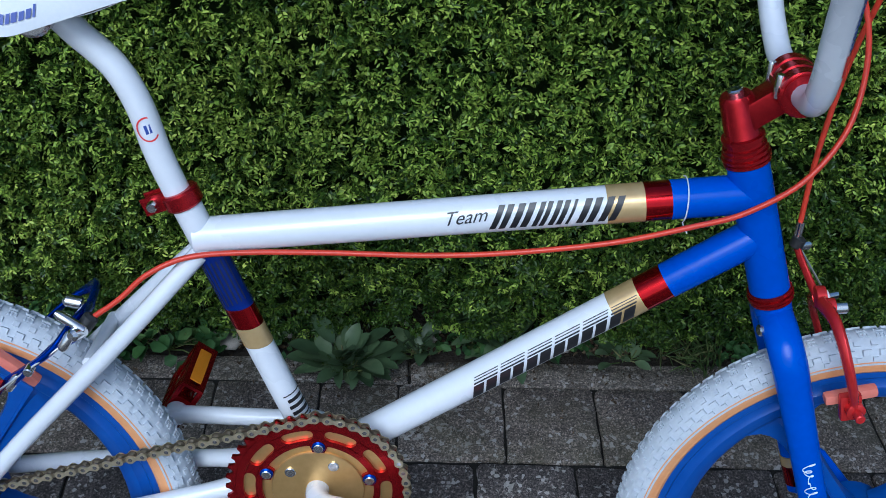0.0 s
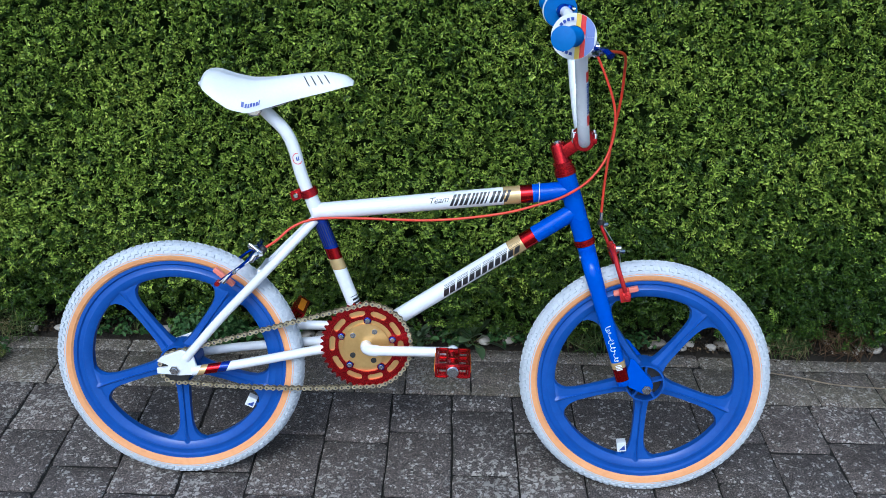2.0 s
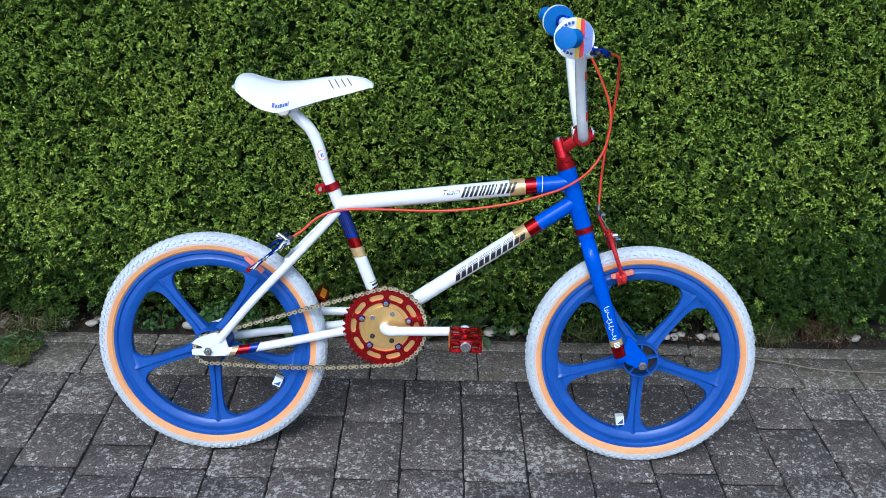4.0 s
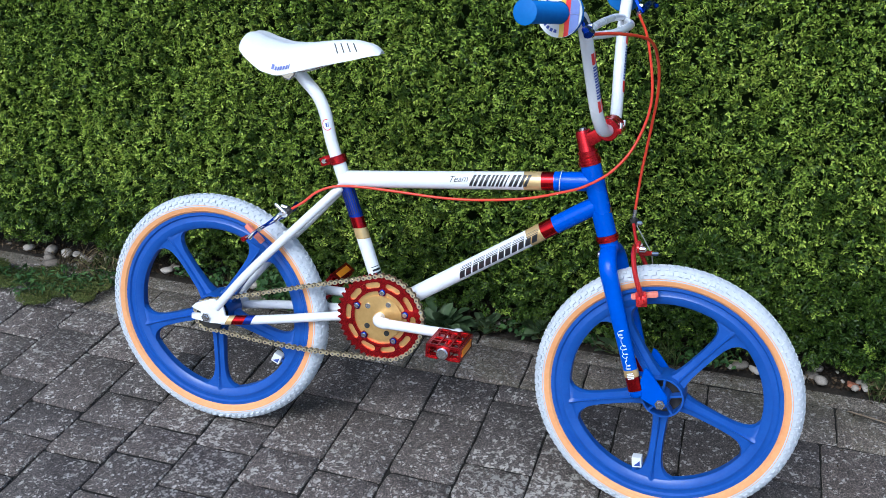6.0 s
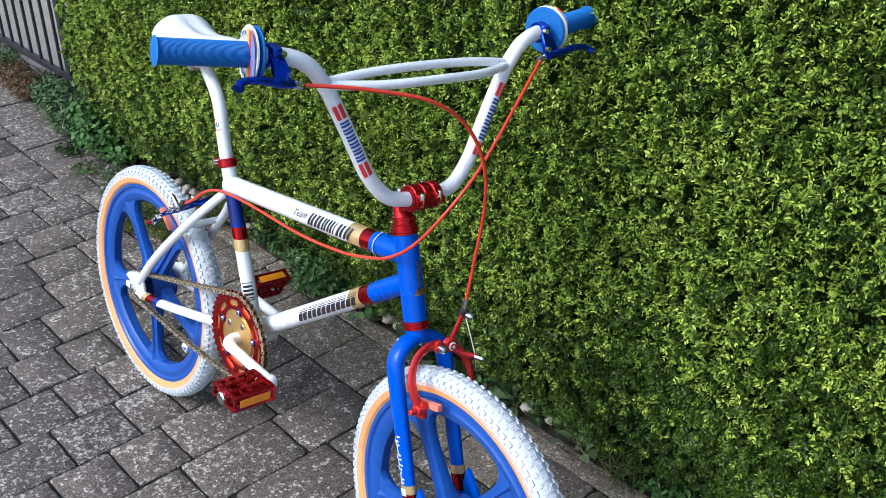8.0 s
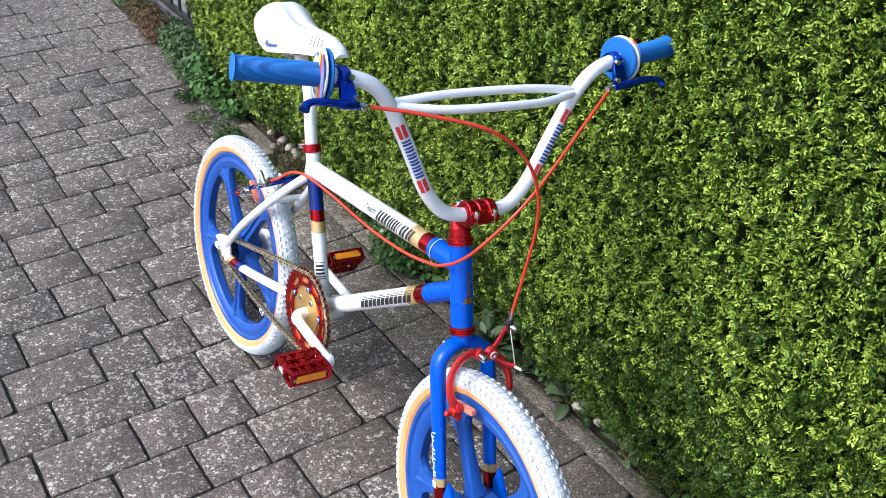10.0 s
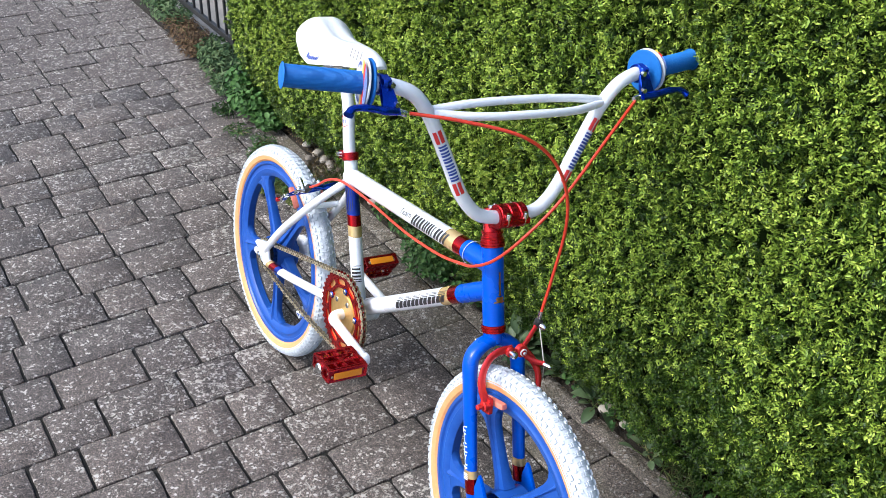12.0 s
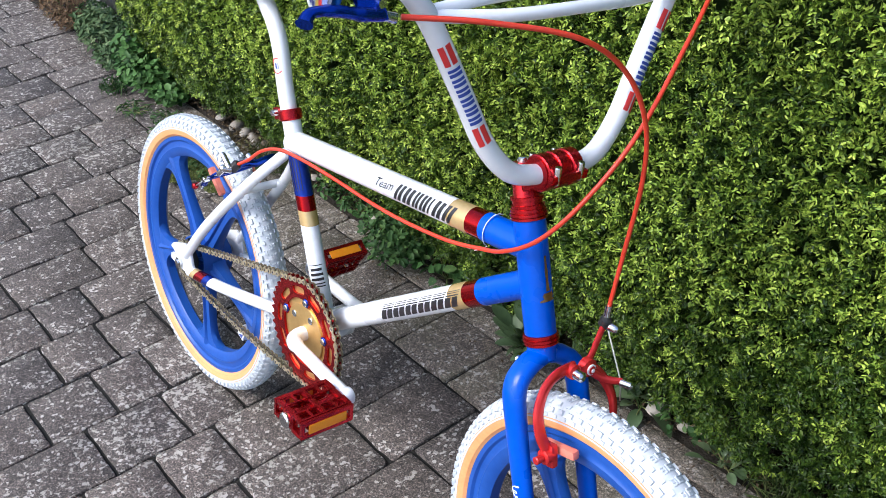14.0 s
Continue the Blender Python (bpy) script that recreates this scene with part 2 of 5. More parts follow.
    spots = nt.nodes.new("ShaderNodeMath")
    spots.operation = "MULTIPLY_ADD"
    spots.inputs[1].default_value, spots.inputs[2].default_value = 0.42, -0.21
    link(big.outputs["Fac"], spots.inputs[0])
    total = nt.nodes.new("ShaderNodeMath")
    link(lichen.outputs["Fac"], total.inputs[0])
    link(spots.outputs[0], total.inputs[1])
    patch = ramp(total.outputs[0], [(0.600, (0, 0, 0)), (0.640, (0.85, 0.85, 0.85))])
    base = mix(patch, base, (0.37, 0.345, 0.305))
    if growth:
        base = mix(ramp(film.outputs["Fac"], [(0.42, (0, 0, 0)), (0.62, (growth, growth, growth))]), base, (0.085, 0.080, 0.034))
    link(base, bsdf.inputs["Base Color"])
    bsdf.inputs["Roughness"].default_value = 0.85
    b = node(nt, "Bump", Strength=0.6, Distance=0.0022)
    link(grain.outputs["Fac"], b.inputs["Height"])
    b2 = node(nt, "Bump", Strength=0.5, Distance=0.004)
    link(mid.outputs["Fac"], b2.inputs["Height"])
    link(b.outputs["Normal"], b2.inputs["Normal"])
    link(b2.outputs["Normal"], bsdf.inputs["Normal"])
    return m


sett_concrete = paving_material("sett_concrete", [(0.3, (0.069, 0.058, 0.052)), (0.55, (0.104, 0.089, 0.081)), (0.75, (0.142, 0.124, 0.114))])
border_concrete = paving_material("border_concrete", [(0.3, (0.100, 0.085, 0.071)), (0.55, (0.145, 0.125, 0.106)), (0.75, (0.193, 0.169, 0.145))], 0.34)
edging_concrete = paving_material("edging_concrete", [(0.3, (0.105, 0.092, 0.078)), (0.55, (0.155, 0.138, 0.118)), (0.75, (0.21, 0.188, 0.164))], 0.35)


# ---- mesh helpers ----
def part(name, bm, mat, parent=None, label="", smooth=True):
    bmesh.ops.recalc_face_normals(bm, faces=bm.faces[:])
    me = bpy.data.meshes.new(name)
    bm.to_mesh(me)
    bm.free()
    me.materials.append(mat)
    if smooth:
        me.shade_smooth()
        me.set_sharp_from_angle(angle=radians(38))
    ob = new(name, me)
    if parent:
        ob.parent = parent
    if label:
        ob["label"] = label
    return ob


def raw_mesh(name, verts, faces, mat, parent=None, smooth=False):
    """A mesh of equal-sided faces from arrays."""
    me = bpy.data.meshes.new(name)
    n, k = faces.shape
    me.vertices.add(len(verts))
    me.vertices.foreach_set("co", verts.astype(np.float32).ravel())
    me.loops.add(n * k)
    me.loops.foreach_set("vertex_index", faces.astype(np.int32).ravel())
    me.polygons.add(n)
    me.polygons.foreach_set("loop_start", np.arange(0, n * k, k, dtype=np.int32))
    me.update(calc_edges=True)
    me.materials.append(mat)
    if smooth:
        me.shade_smooth()
    ob = new(name, me)
    if parent:
        ob.parent = parent
    return ob


def curve_points(points, steps=8):
    """A smooth line through points (Catmull-Rom)."""
    p = [Vector(q) for q in points]
    p = [p[0] * 2 - p[1]] + p + [p[-1] * 2 - p[-2]]
    out = []
    for i in range(1, len(p) - 2):
        a, b, c, d = p[i - 1:i + 3]
        for k in range(steps):
            t = k / steps
            out.append(0.5 * (2 * b + (c - a) * t + (2 * a - 5 * b + 4 * c - d) * t * t + (3 * b - a - 3 * c + d) * t ** 3))
    return out + [p[-2]]


def sweep(bm, points, radius, seg=16, side=None, flat=1.0, cap=True):
    """A tube along points; radius: one or one each. With side, the section is flattened along that way."""
    pts = [Vector(q) for q in points]
    rad = list(radius) if isinstance(radius, (list, tuple)) else [radius] * len(pts)
    rings, ref = [], None
    for i, q in enumerate(pts):
        d = (pts[min(i + 1, len(pts) - 1)] - pts[max(i - 1, 0)]).normalized()
        if side is not None:
            ref = Vector(side)
        elif ref is None:
            ref = Vector((0, 1, 0)) if abs(d.y) < 0.9 else Vector((1, 0, 0))
        u = (ref - d * ref.dot(d)).normalized()
        if side is None:
            ref = u
        v = d.cross(u)
        rings.append([bm.verts.new(q + (u * (math.cos(a) * flat) + v * math.sin(a)) * rad[i])
                      for a in (2 * math.pi * k / seg for k in range(seg))])
    for a, b in zip(rings, rings[1:]):
        for k in range(seg):
            bm.faces.new((a[k], a[(k + 1) % seg], b[(k + 1) % seg], b[k]))
    if cap:
        bm.faces.new(rings[0][::-1])
        bm.faces.new(rings[-1])
    return bm


def tube(points, radius, seg=16, **more):
    return sweep(bmesh.new(), points, radius, seg, **more)


def lathe(bm, profile, centre, axis="y", seg=48, m=None):
    """profile: (radius, along) turned round the axis through centre; closed when first equals last."""
    rings = []
    for r, h in profile:
        ring = []
        for k in range(seg):
            a = 2 * math.pi * k / seg
            c, s = r * math.cos(a), r * math.sin(a)
            q = {"y": Vector((c, h, s)), "z": Vector((c, s, h)), "x": Vector((h, c, s))}[axis]
            if m is not None:
                q = m @ q
            ring.append(bm.verts.new(Vector(centre) + q))
        rings.append(ring)
    for a, b in zip(rings, rings[1:]):
        for k in range(seg):
            bm.faces.new((a[k], a[(k + 1) % seg], b[(k + 1) % seg], b[k]))
    return rings


def solid(bm, profile, centre, axis="y", seg=32, m=None):
    rings = lathe(bm, profile, centre, axis, seg, m)
    bm.faces.new(rings[0][::-1])
    bm.faces.new(rings[-1])
    return bm


def box(bm, centre, size, m=None, bevel=0.0):
    made = bmesh.ops.create_cube(bm, size=1.0)["verts"]
    for v in made:
        q = Vector((v.co.x * size[0], v.co.y * size[1], v.co.z * size[2]))
        v.co = Vector(centre) + (m @ q if m is not None else q)
    if bevel:
        edges = list({e for v in made for e in v.link_edges})
        bmesh.ops.bevel(bm, geom=edges, offset=bevel, segments=2, affect="EDGES", profile=0.7)
    return bm


def plate(bm, outline, y0, y1):
    """A flat plate: an outline of (x, z), from y0 to y1."""
    a = [bm.verts.new((x, y0, z)) for x, z in outline]
    b = [bm.verts.new((x, y1, z)) for x, z in outline]
    bm.faces.new(a)
    bm.faces.new(b[::-1])
    n = len(outline)
    for k in range(n):
        bm.faces.new((a[k], b[k], b[(k + 1) % n], a[(k + 1) % n]))
    return bm


def tube_patch(bm, a, b, r0, r1, s0, s1, g0, g1, lift=0.0006, skew=0.0, n=4, k=3):
    """A thin patch on the tube a-b: from s0 to s1 along it, from angle g0 to g1 (0 faces -y, up is plus)."""
    a, b = Vector(a), Vector(b)
    d = (b - a)
    length = d.length
    d.normalize()
    front = Vector((0, -1, 0))
    front = (front - d * front.dot(d)).normalized()
    up = d.cross(front)
    if up.z < 0:
        up = -up
    grid = []
    for i in range(k + 1):
        row = []
        for j in range(n + 1):
            g = radians(g0 + (g1 - g0) * j / n)
            s = s0 + (s1 - s0) * i / k + skew * math.sin(g)
            r = r0 + (r1 - r0) * s / length + lift
            row.append(bm.verts.new(a + d * s + (front * math.cos(g) + up * math.sin(g)) * r))
        grid.append(row)
    for i in range(k):
        for j in range(n):
            bm.faces.new((grid[i][j], grid[i + 1][j], grid[i + 1][j + 1], grid[i][j + 1]))
    return bm


def sleeve(a, b, r0, r1, s0, s1, lift=0.0005, seg=24, side=None, skew=0.0):
    a, b = Vector(a), Vector(b)
    d = (b - a)
    length = d.length
    d.normalize()
    bm = tube([a + d * s0, a + d * s1], [r0 + (r1 - r0) * s0 / length + lift, r0 + (r1 - r0) * s1 / length + lift], seg, cap=False)
    if side:
        for v in bm.verts:
            out = (v.co - a) - d * (v.co - a).dot(d)
            v.co += d * (skew * out.dot(Vector(side)))
    return bm


# ---- ground ----
bm = bmesh.new()
for q in ((-150, -150), (150, -150), (150, 150), (-150, 150)):
    bm.verts.new((q[0], q[1], -0.06))
bm.faces.new(bm.verts[:])
tagged(part("ground", bm, concrete, smooth=False), "grey gravelly ground around the paved drive", "ground", kind="structure")

bm = bmesh.new()
box(bm, (-1.2, -1.875, -0.0300), (9.0, 4.61, 0.04))
pavement = tagged(part("pavement", bm, joint_dirt, smooth=False), "grey concrete block paving with dark sandy joints and lichen", "pavement", kind="structure")

bm = bmesh.new()
nx, ny = 120, 10
grid = [[bm.verts.new((-5.5 + 8.8 * i / nx, 0.455 + 0.6 * j / ny,
                       -0.014 + 0.026 * min(1, j / 2) + 0.014 * noise.noise((i * 0.9, j * 0.8, 3.0)))) for j in range(ny + 1)] for i in range(nx + 1)]
for i in range(nx):
    for j in range(ny if i > 55 else 2):  # past the hedge only a narrow strip
        bm.faces.new((grid[i][j], grid[i + 1][j], grid[i + 1][j + 1], grid[i][j + 1]))
tagged(part("soil_bed", bm, soil), "dark bare soil strip under the hedge", "soil", kind="structure")


# ---- hedge ----
def hedge_face(x, z):
    """How far back the clipped face stands."""
    y = 0.385 + 0.16 * max(0.0, z - 0.62) ** 1.2 + 0.105 * (max(0.0, 0.30 - z) / 0.30) ** 1.3
    y += 0.060 * math.exp(-((x - 0.715) ** 2 + (z - 0.885) ** 2) / 0.0065)  # pressed in by the bar end
    return y + 0.024 * noise.noise((x * 5.0, z * 5.0, 0.3)) + 0.010 * noise.noise((x * 17.0, z * 17.0, 4.0))


def leaves(name, centres, normals, lengths, widths, mat, parent, rng, spread=0.5, reach=0.5, point=None, plain=False):
    """Folded pointed leaves, each of two halves; plain: narrower ones of two triangles."""
    n = len(centres)
    lift = normals + rng.normal(0, spread, (n, 3))
    lift /= np.linalg.norm(lift, axis=1, keepdims=True)
    along = rng.normal(0, 1, (n, 3)) + normals * reach if point is None else point + rng.normal(0, 0.35, (n, 3))
    along -= lift * (along * lift).sum(1, keepdims=True)
    along /= np.linalg.norm(along, axis=1, keepdims=True)
    side = np.cross(lift, along)
    L, W = lengths[:, None], widths[:, None]
    base = centres - along * L * 0.5
    verts = np.stack([base,
                      base + along * L * 0.30 + side * W * 0.46 + lift * W * 0.16,
                      base + along * L * 0.70 + side * W * 0.40 + lift * W * 0.12,
                      base + along * L + lift * L * -0.06,
                      base + along * L * 0.70 - side * W * 0.40 + lift * W * 0.12,
                      base + along * L * 0.30 - side * W * 0.46 + lift * W * 0.16], axis=1).reshape(-1, 3)
    if plain:
        verts = np.stack([base, base + along * L * 0.45 + side * W * 0.52 + lift * W * 0.16, base + along * L - lift * L * 0.06,
                          base + along * L * 0.45 - side * W * 0.52 + lift * W * 0.16], axis=1).reshape(-1, 3)
        k = (np.arange(n) * 4)[:, None]
        faces = np.concatenate([k + np.array([[0, 1, 2]]), k + np.array([[0, 2, 3]])])
    else:
        k = (np.arange(n) * 6)[:, None]
        faces = np.concatenate([k + np.array([[0, 1, 2, 3]]), k + np.array([[0, 3, 4, 5]])])
    ob = raw_mesh(name, verts, faces, mat, parent)
    return tagged(ob, kind="stuff")


HEDGE_X0, HEDGE_X1, HEDGE_TOP = -1.22, 3.2, 1.45
hedge = tagged(new("hedge"), "dense clipped evergreen hedge with small glossy green leaves", "hedge")
rng = np.random.default_rng(5)


def hedge_leaves(pitch, x0, x1, z1, z0=0.06, fan=7, pairs=4):
    """Clipped sprays: a fan of short shoots from one twig, with small leaves in opposite pairs; dark gaps lie between the sprays."""
    xs, zs = (v.ravel() for v in np.meshgrid(np.arange(x0, x1, pitch), np.arange(z0, z1, pitch)))
    xs, zs = xs + rng.uniform(-0.55, 0.55, len(xs)) * pitch, zs + rng.uniform(-0.55, 0.55, len(zs)) * pitch
    keep = rng.uniform(0, 1, len(xs)) < 0.40 + 2.2 * zs  # sparser towards the foot
    xs, zs = xs[keep], zs[keep]
    ys = np.array([hedge_face(x, z) for x, z in zip(xs, zs)]) + rng.uniform(-0.013, 0.016, len(xs))
    aim = np.stack([rng.normal(0, 0.25, len(xs)), -0.80 + rng.normal(0, 0.15, len(xs)), 0.45 + rng.normal(0, 0.22, len(xs))], 1)
    aim[:, 2] -= 0.62 * np.clip(1 - zs / 0.55, 0, 1)  # the lower sprays hang outwards
    shoots = len(xs) * fan
    way = np.repeat(aim, fan, axis=0) + rng.normal(0, 0.40, (shoots, 3))
    way /= np.linalg.norm(way, axis=1, keepdims=True)
    length = rng.uniform(0.012, 0.024, shoots)
    tips = np.repeat(np.stack([xs, ys + 0.017, zs], 1), fan, axis=0) + way * (length + 0.006)[:, None]
    face = np.array([[0.0, -0.70, 0.62]]) + rng.normal(0, 0.40, (shoots, 3))
    side = np.cross(way, face)
    side /= np.linalg.norm(side, axis=1, keepdims=True)
    up = np.cross(side, way)
    size = rng.uniform(0.0074, 0.0110, shoots)
    each = pairs * 2
    step = np.tile(np.repeat(np.arange(pairs), 2), shoots)
    hand = np.tile(np.array([-1.0, 1.0]), pairs * shoots)
    w, sd, nm = (np.repeat(v, each, axis=0) for v in (way, side, up))
    count = shoots * each
    lengths = np.repeat(size, each) * (0.74 + 0.28 * np.minimum(1, step / 2)) * rng.uniform(0.85, 1.12, count)
    widths = lengths * rng.uniform(0.36, 0.50, count)
    point = sd * hand[:, None] * 0.85 + w * 0.60
    centres = np.repeat(tips, each, axis=0) - w * (np.repeat(length, each) * (step + 0.2) / pairs)[:, None] + point * (lengths * 0.48)[:, None]
    low = 0.10 + 0.18 * np.clip((xs - 0.70) / 0.35, 0, 1)  # few pale leaves low down, fewest of all past the front wheel
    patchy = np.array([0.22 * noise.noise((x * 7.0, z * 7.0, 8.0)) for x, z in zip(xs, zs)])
    pale_spray = np.repeat(rng.uniform(0, 1, len(xs)) < np.clip((zs - low) / 0.34, 0.05, 0.84) + patchy, fan * each)
    # the two outermost leaf pairs of these sprays take the paler material
    pale_tip = (step < 2) & pale_spray
    for pick, mat, plain in ((pale_tip, hedge_tip, False), (~pale_tip, hedge_leaf, True)):
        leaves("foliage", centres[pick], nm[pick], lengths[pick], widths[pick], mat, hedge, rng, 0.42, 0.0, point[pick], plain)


hedge_leaves(0.0160, HEDGE_X0, 1.66, 1.18)
hedge_leaves(0.036, 1.66, HEDGE_X1, 1.18)
hedge_leaves(0.038, HEDGE_X0, HEDGE_X1, HEDGE_TOP, 1.17)
# the end face of the hedge beside the railing, and its top
n = 22000
ys, zs = rng.uniform(0.40, 1.0, n), rng.uniform(0.02, HEDGE_TOP, n)
leaves("foliage", np.stack([HEDGE_X0 - 0.02 + np.abs(rng.normal(0, 0.03, n)), ys, zs], 1), np.tile(np.array([[-0.8, 0.0, 0.4]]), (n, 1)),
       rng.uniform(0.009, 0.015, n), rng.uniform(0.005, 0.0075, n), hedge_leaf, hedge, rng)
n = 16000
leaves("foliage", np.stack([rng.uniform(HEDGE_X0, HEDGE_X1, n), rng.uniform(0.5, 1.05, n), HEDGE_TOP - np.abs(rng.normal(0, 0.03, n))], 1),
       np.tile(np.array([[0.0, 0.0, 1.0]]), (n, 1)), rng.uniform(0.012, 0.02, n), rng.uniform(0.006, 0.01, n), hedge_leaf, hedge, rng)
# dark sheet and block behind the leaves, painted shade for the gaps
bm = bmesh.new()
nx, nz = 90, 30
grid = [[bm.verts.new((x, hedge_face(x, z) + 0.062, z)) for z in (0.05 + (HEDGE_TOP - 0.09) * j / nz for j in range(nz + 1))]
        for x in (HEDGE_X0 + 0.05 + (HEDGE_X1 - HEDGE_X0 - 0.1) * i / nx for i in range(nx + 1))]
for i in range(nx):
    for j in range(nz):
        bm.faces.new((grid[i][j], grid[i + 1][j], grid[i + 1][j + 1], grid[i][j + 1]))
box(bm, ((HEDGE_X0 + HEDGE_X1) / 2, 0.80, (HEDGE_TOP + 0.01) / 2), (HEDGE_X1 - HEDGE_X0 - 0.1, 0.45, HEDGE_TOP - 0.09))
part("inner_growth", bm, shade_green, hedge, "dark backing painted for the shade inside the hedge")


# ---- bicycle ----
bicycle = tagged(new("bicycle"), "white and blue old-school BMX bicycle leaning against the hedge", "bicycle")
bicycle.matrix_basis = pose(0.78, -0.0609, 0, 0, 0, -0.52) @ pose(-0.78, 0, 0) @ pose(0, 0, 0, -9.19)
REAR, FRONT, BB = (0.0, 0.248), (0.941, 0.2435), (0.380, 0.309)
HT0, HT1 = Vector((0.756, 0, 0.660)), Vector((0.799, 0, 0.534))
STEER_AXIS = (HT0 - HT1).normalized()
STEER = Matrix.Translation(HT1) @ Matrix.Rotation(radians(-3.0), 4, STEER_AXIS) @ Matrix.Translation(-HT1)


def bike(name, bm, mat, parent=None, label="", steer=False, smooth=True):
    if steer:
        bm.transform(STEER)
    return part(name, bm, mat, parent or bicycle, label, smooth)


# frame
TT0, TT1 = Vector((0.272, 0, 0.569)), Vector((0.764, 0, 0.6290))
DT0, DT1 = Vector((0.392, 0, 0.324)), Vector((0.786, 0, 0.5946))
ST0, ST1 = Vector((0.376, 0, 0.318)), Vector((0.262, 0, 0.609))
top_tube = bike("top_tube", tube([TT0, TT1], [0.0166, 0.0175], 28), white_paint, label="white top tube with a black slanted decal")
down_tube = bike("down_tube", tube([DT0, DT1], [0.0165, 0.0165], 28), white_paint, label="white down tube with a black slanted decal")
seat_tube = bike("seat_tube", tube([ST0, ST1], 0.0136, 24), white_paint, label="white seat tube with a striped foil band")
head_tube = bike("head_tube", tube([HT1, HT0], 0.0185, 28), blue_paint, label="bright blue head tube")
bm = solid(bmesh.new(), [(0.022, -0.036), (0.0235, -0.034), (0.0235, 0.034), (0.022, 0.036)], (BB[0], 0, BB[1]))
bike("bottom_bracket_shell", bm, white_paint)


def at_x(a, b, x):
    return (x - a.x) / (b.x - a.x) * (b - a).length


def at_z(a, b, z):
    return (z - a.z) / (b.z - a.z) * (b - a).length


for tubeob, a, b, r0, r1, cuts, mats in (
        (top_tube, TT0, TT1, 0.0166, 0.0175, [at_x(TT0, TT1, x) for x in (0.638, 0.671, 0.694, 0.7635)], (gold_foil, red_foil, blue_paint)),
        (down_tube, DT0, DT1, 0.0165, 0.0165, [at_x(DT0, DT1, x) for x in (0.657, 0.681, 0.703, 0.7855)], (gold_foil, red_foil, blue_paint)),
        (seat_tube, ST0, ST1, 0.0136, 0.0136, [at_z(ST0, ST1, z) for z in (0.456, 0.477, 0.498, 0.556)], (gold_foil, red_foil, blue_foil))):
    for c0, c1, mat, lab in zip(cuts, cuts[1:], mats, ("gold foil band", "red foil band", "blue band")):
        slant = dict(side=(1, 0, 0), skew=-0.25) if tubeob is seat_tube else {}
        bike("band", sleeve(a, b, r0, r1, c0, c1, **slant), mat, tubeob, lab)
for s in (-1, 1):
    pts = curve_points([(0.276, s * 0.010, 0.556), (0.20, s * 0.036, 0.474), (0.10, s * 0.05, 0.366), (0.022, s * 0.052, 0.272)], 6)
    bike("seat_stay", tube(pts, 0.0088, 14), white_paint)
    pts = curve_points([(0.365, s * 0.016, 0.304), (0.30, s * 0.021, 0.293), (0.20, s * 0.037, 0.275), (0.12, s * 0.048, 0.261), (0.035, s * 0.052, 0.246)], 6)
    cs = bike("chain_stay", tube(pts, [0.0105] * 8 + [0.0095] * (len(pts) - 8), 14), white_paint)
    for x0, x1, mat, lab in () if s > 0 else ((0.048, 0.062, gold_foil, "gold foil band"), (0.062, 0.088, red_foil, "red foil band"), (0.088, 0.106, blue_foil, "blue foil band")):
        a, b = Vector((0.035, s * 0.052, 0.246)), Vector((0.12, s * 0.048, 0.261))
        bike("band", sleeve(a, b, 0.0095, 0.0098, at_x(a, b, x0), at_x(a, b, x1), 0.0004, side=(0, 0, 1), skew=0.7), mat, cs, lab)
    bm = plate(bmesh.new(), [(-0.036, 0.238), (-0.036, 0.250), (-0.012, 0.252), (-0.012, 0.258), (-0.036, 0.264), (-0.026, 0.274), (0.014, 0.290), (0.036, 0.282), (0.044, 0.256), (0.040, 0.238), (0.010, 0.236)],
               s * 0.047, s * 0.053)
    bmesh.ops.bevel(bm, geom=bm.edges[:], offset=0.001, segments=1, affect="EDGES")
    bike("dropout", bm, white_paint, label="white slotted rear axle plate")

for g in (-52, -34, -16, 2, 20, 38, 56):
    bm = tube_patch(bmesh.new(), ST0, ST1, 0.0136, 0.0136, at_z(ST0, ST1, 0.504), at_z(ST0, ST1, 0.548), g - 2.5, g + 2.5, 0.0008, 0.0, 1, 3)
    bike("decal", bm, black_ink, seat_tube, "fine dark pinstripe on the foil")

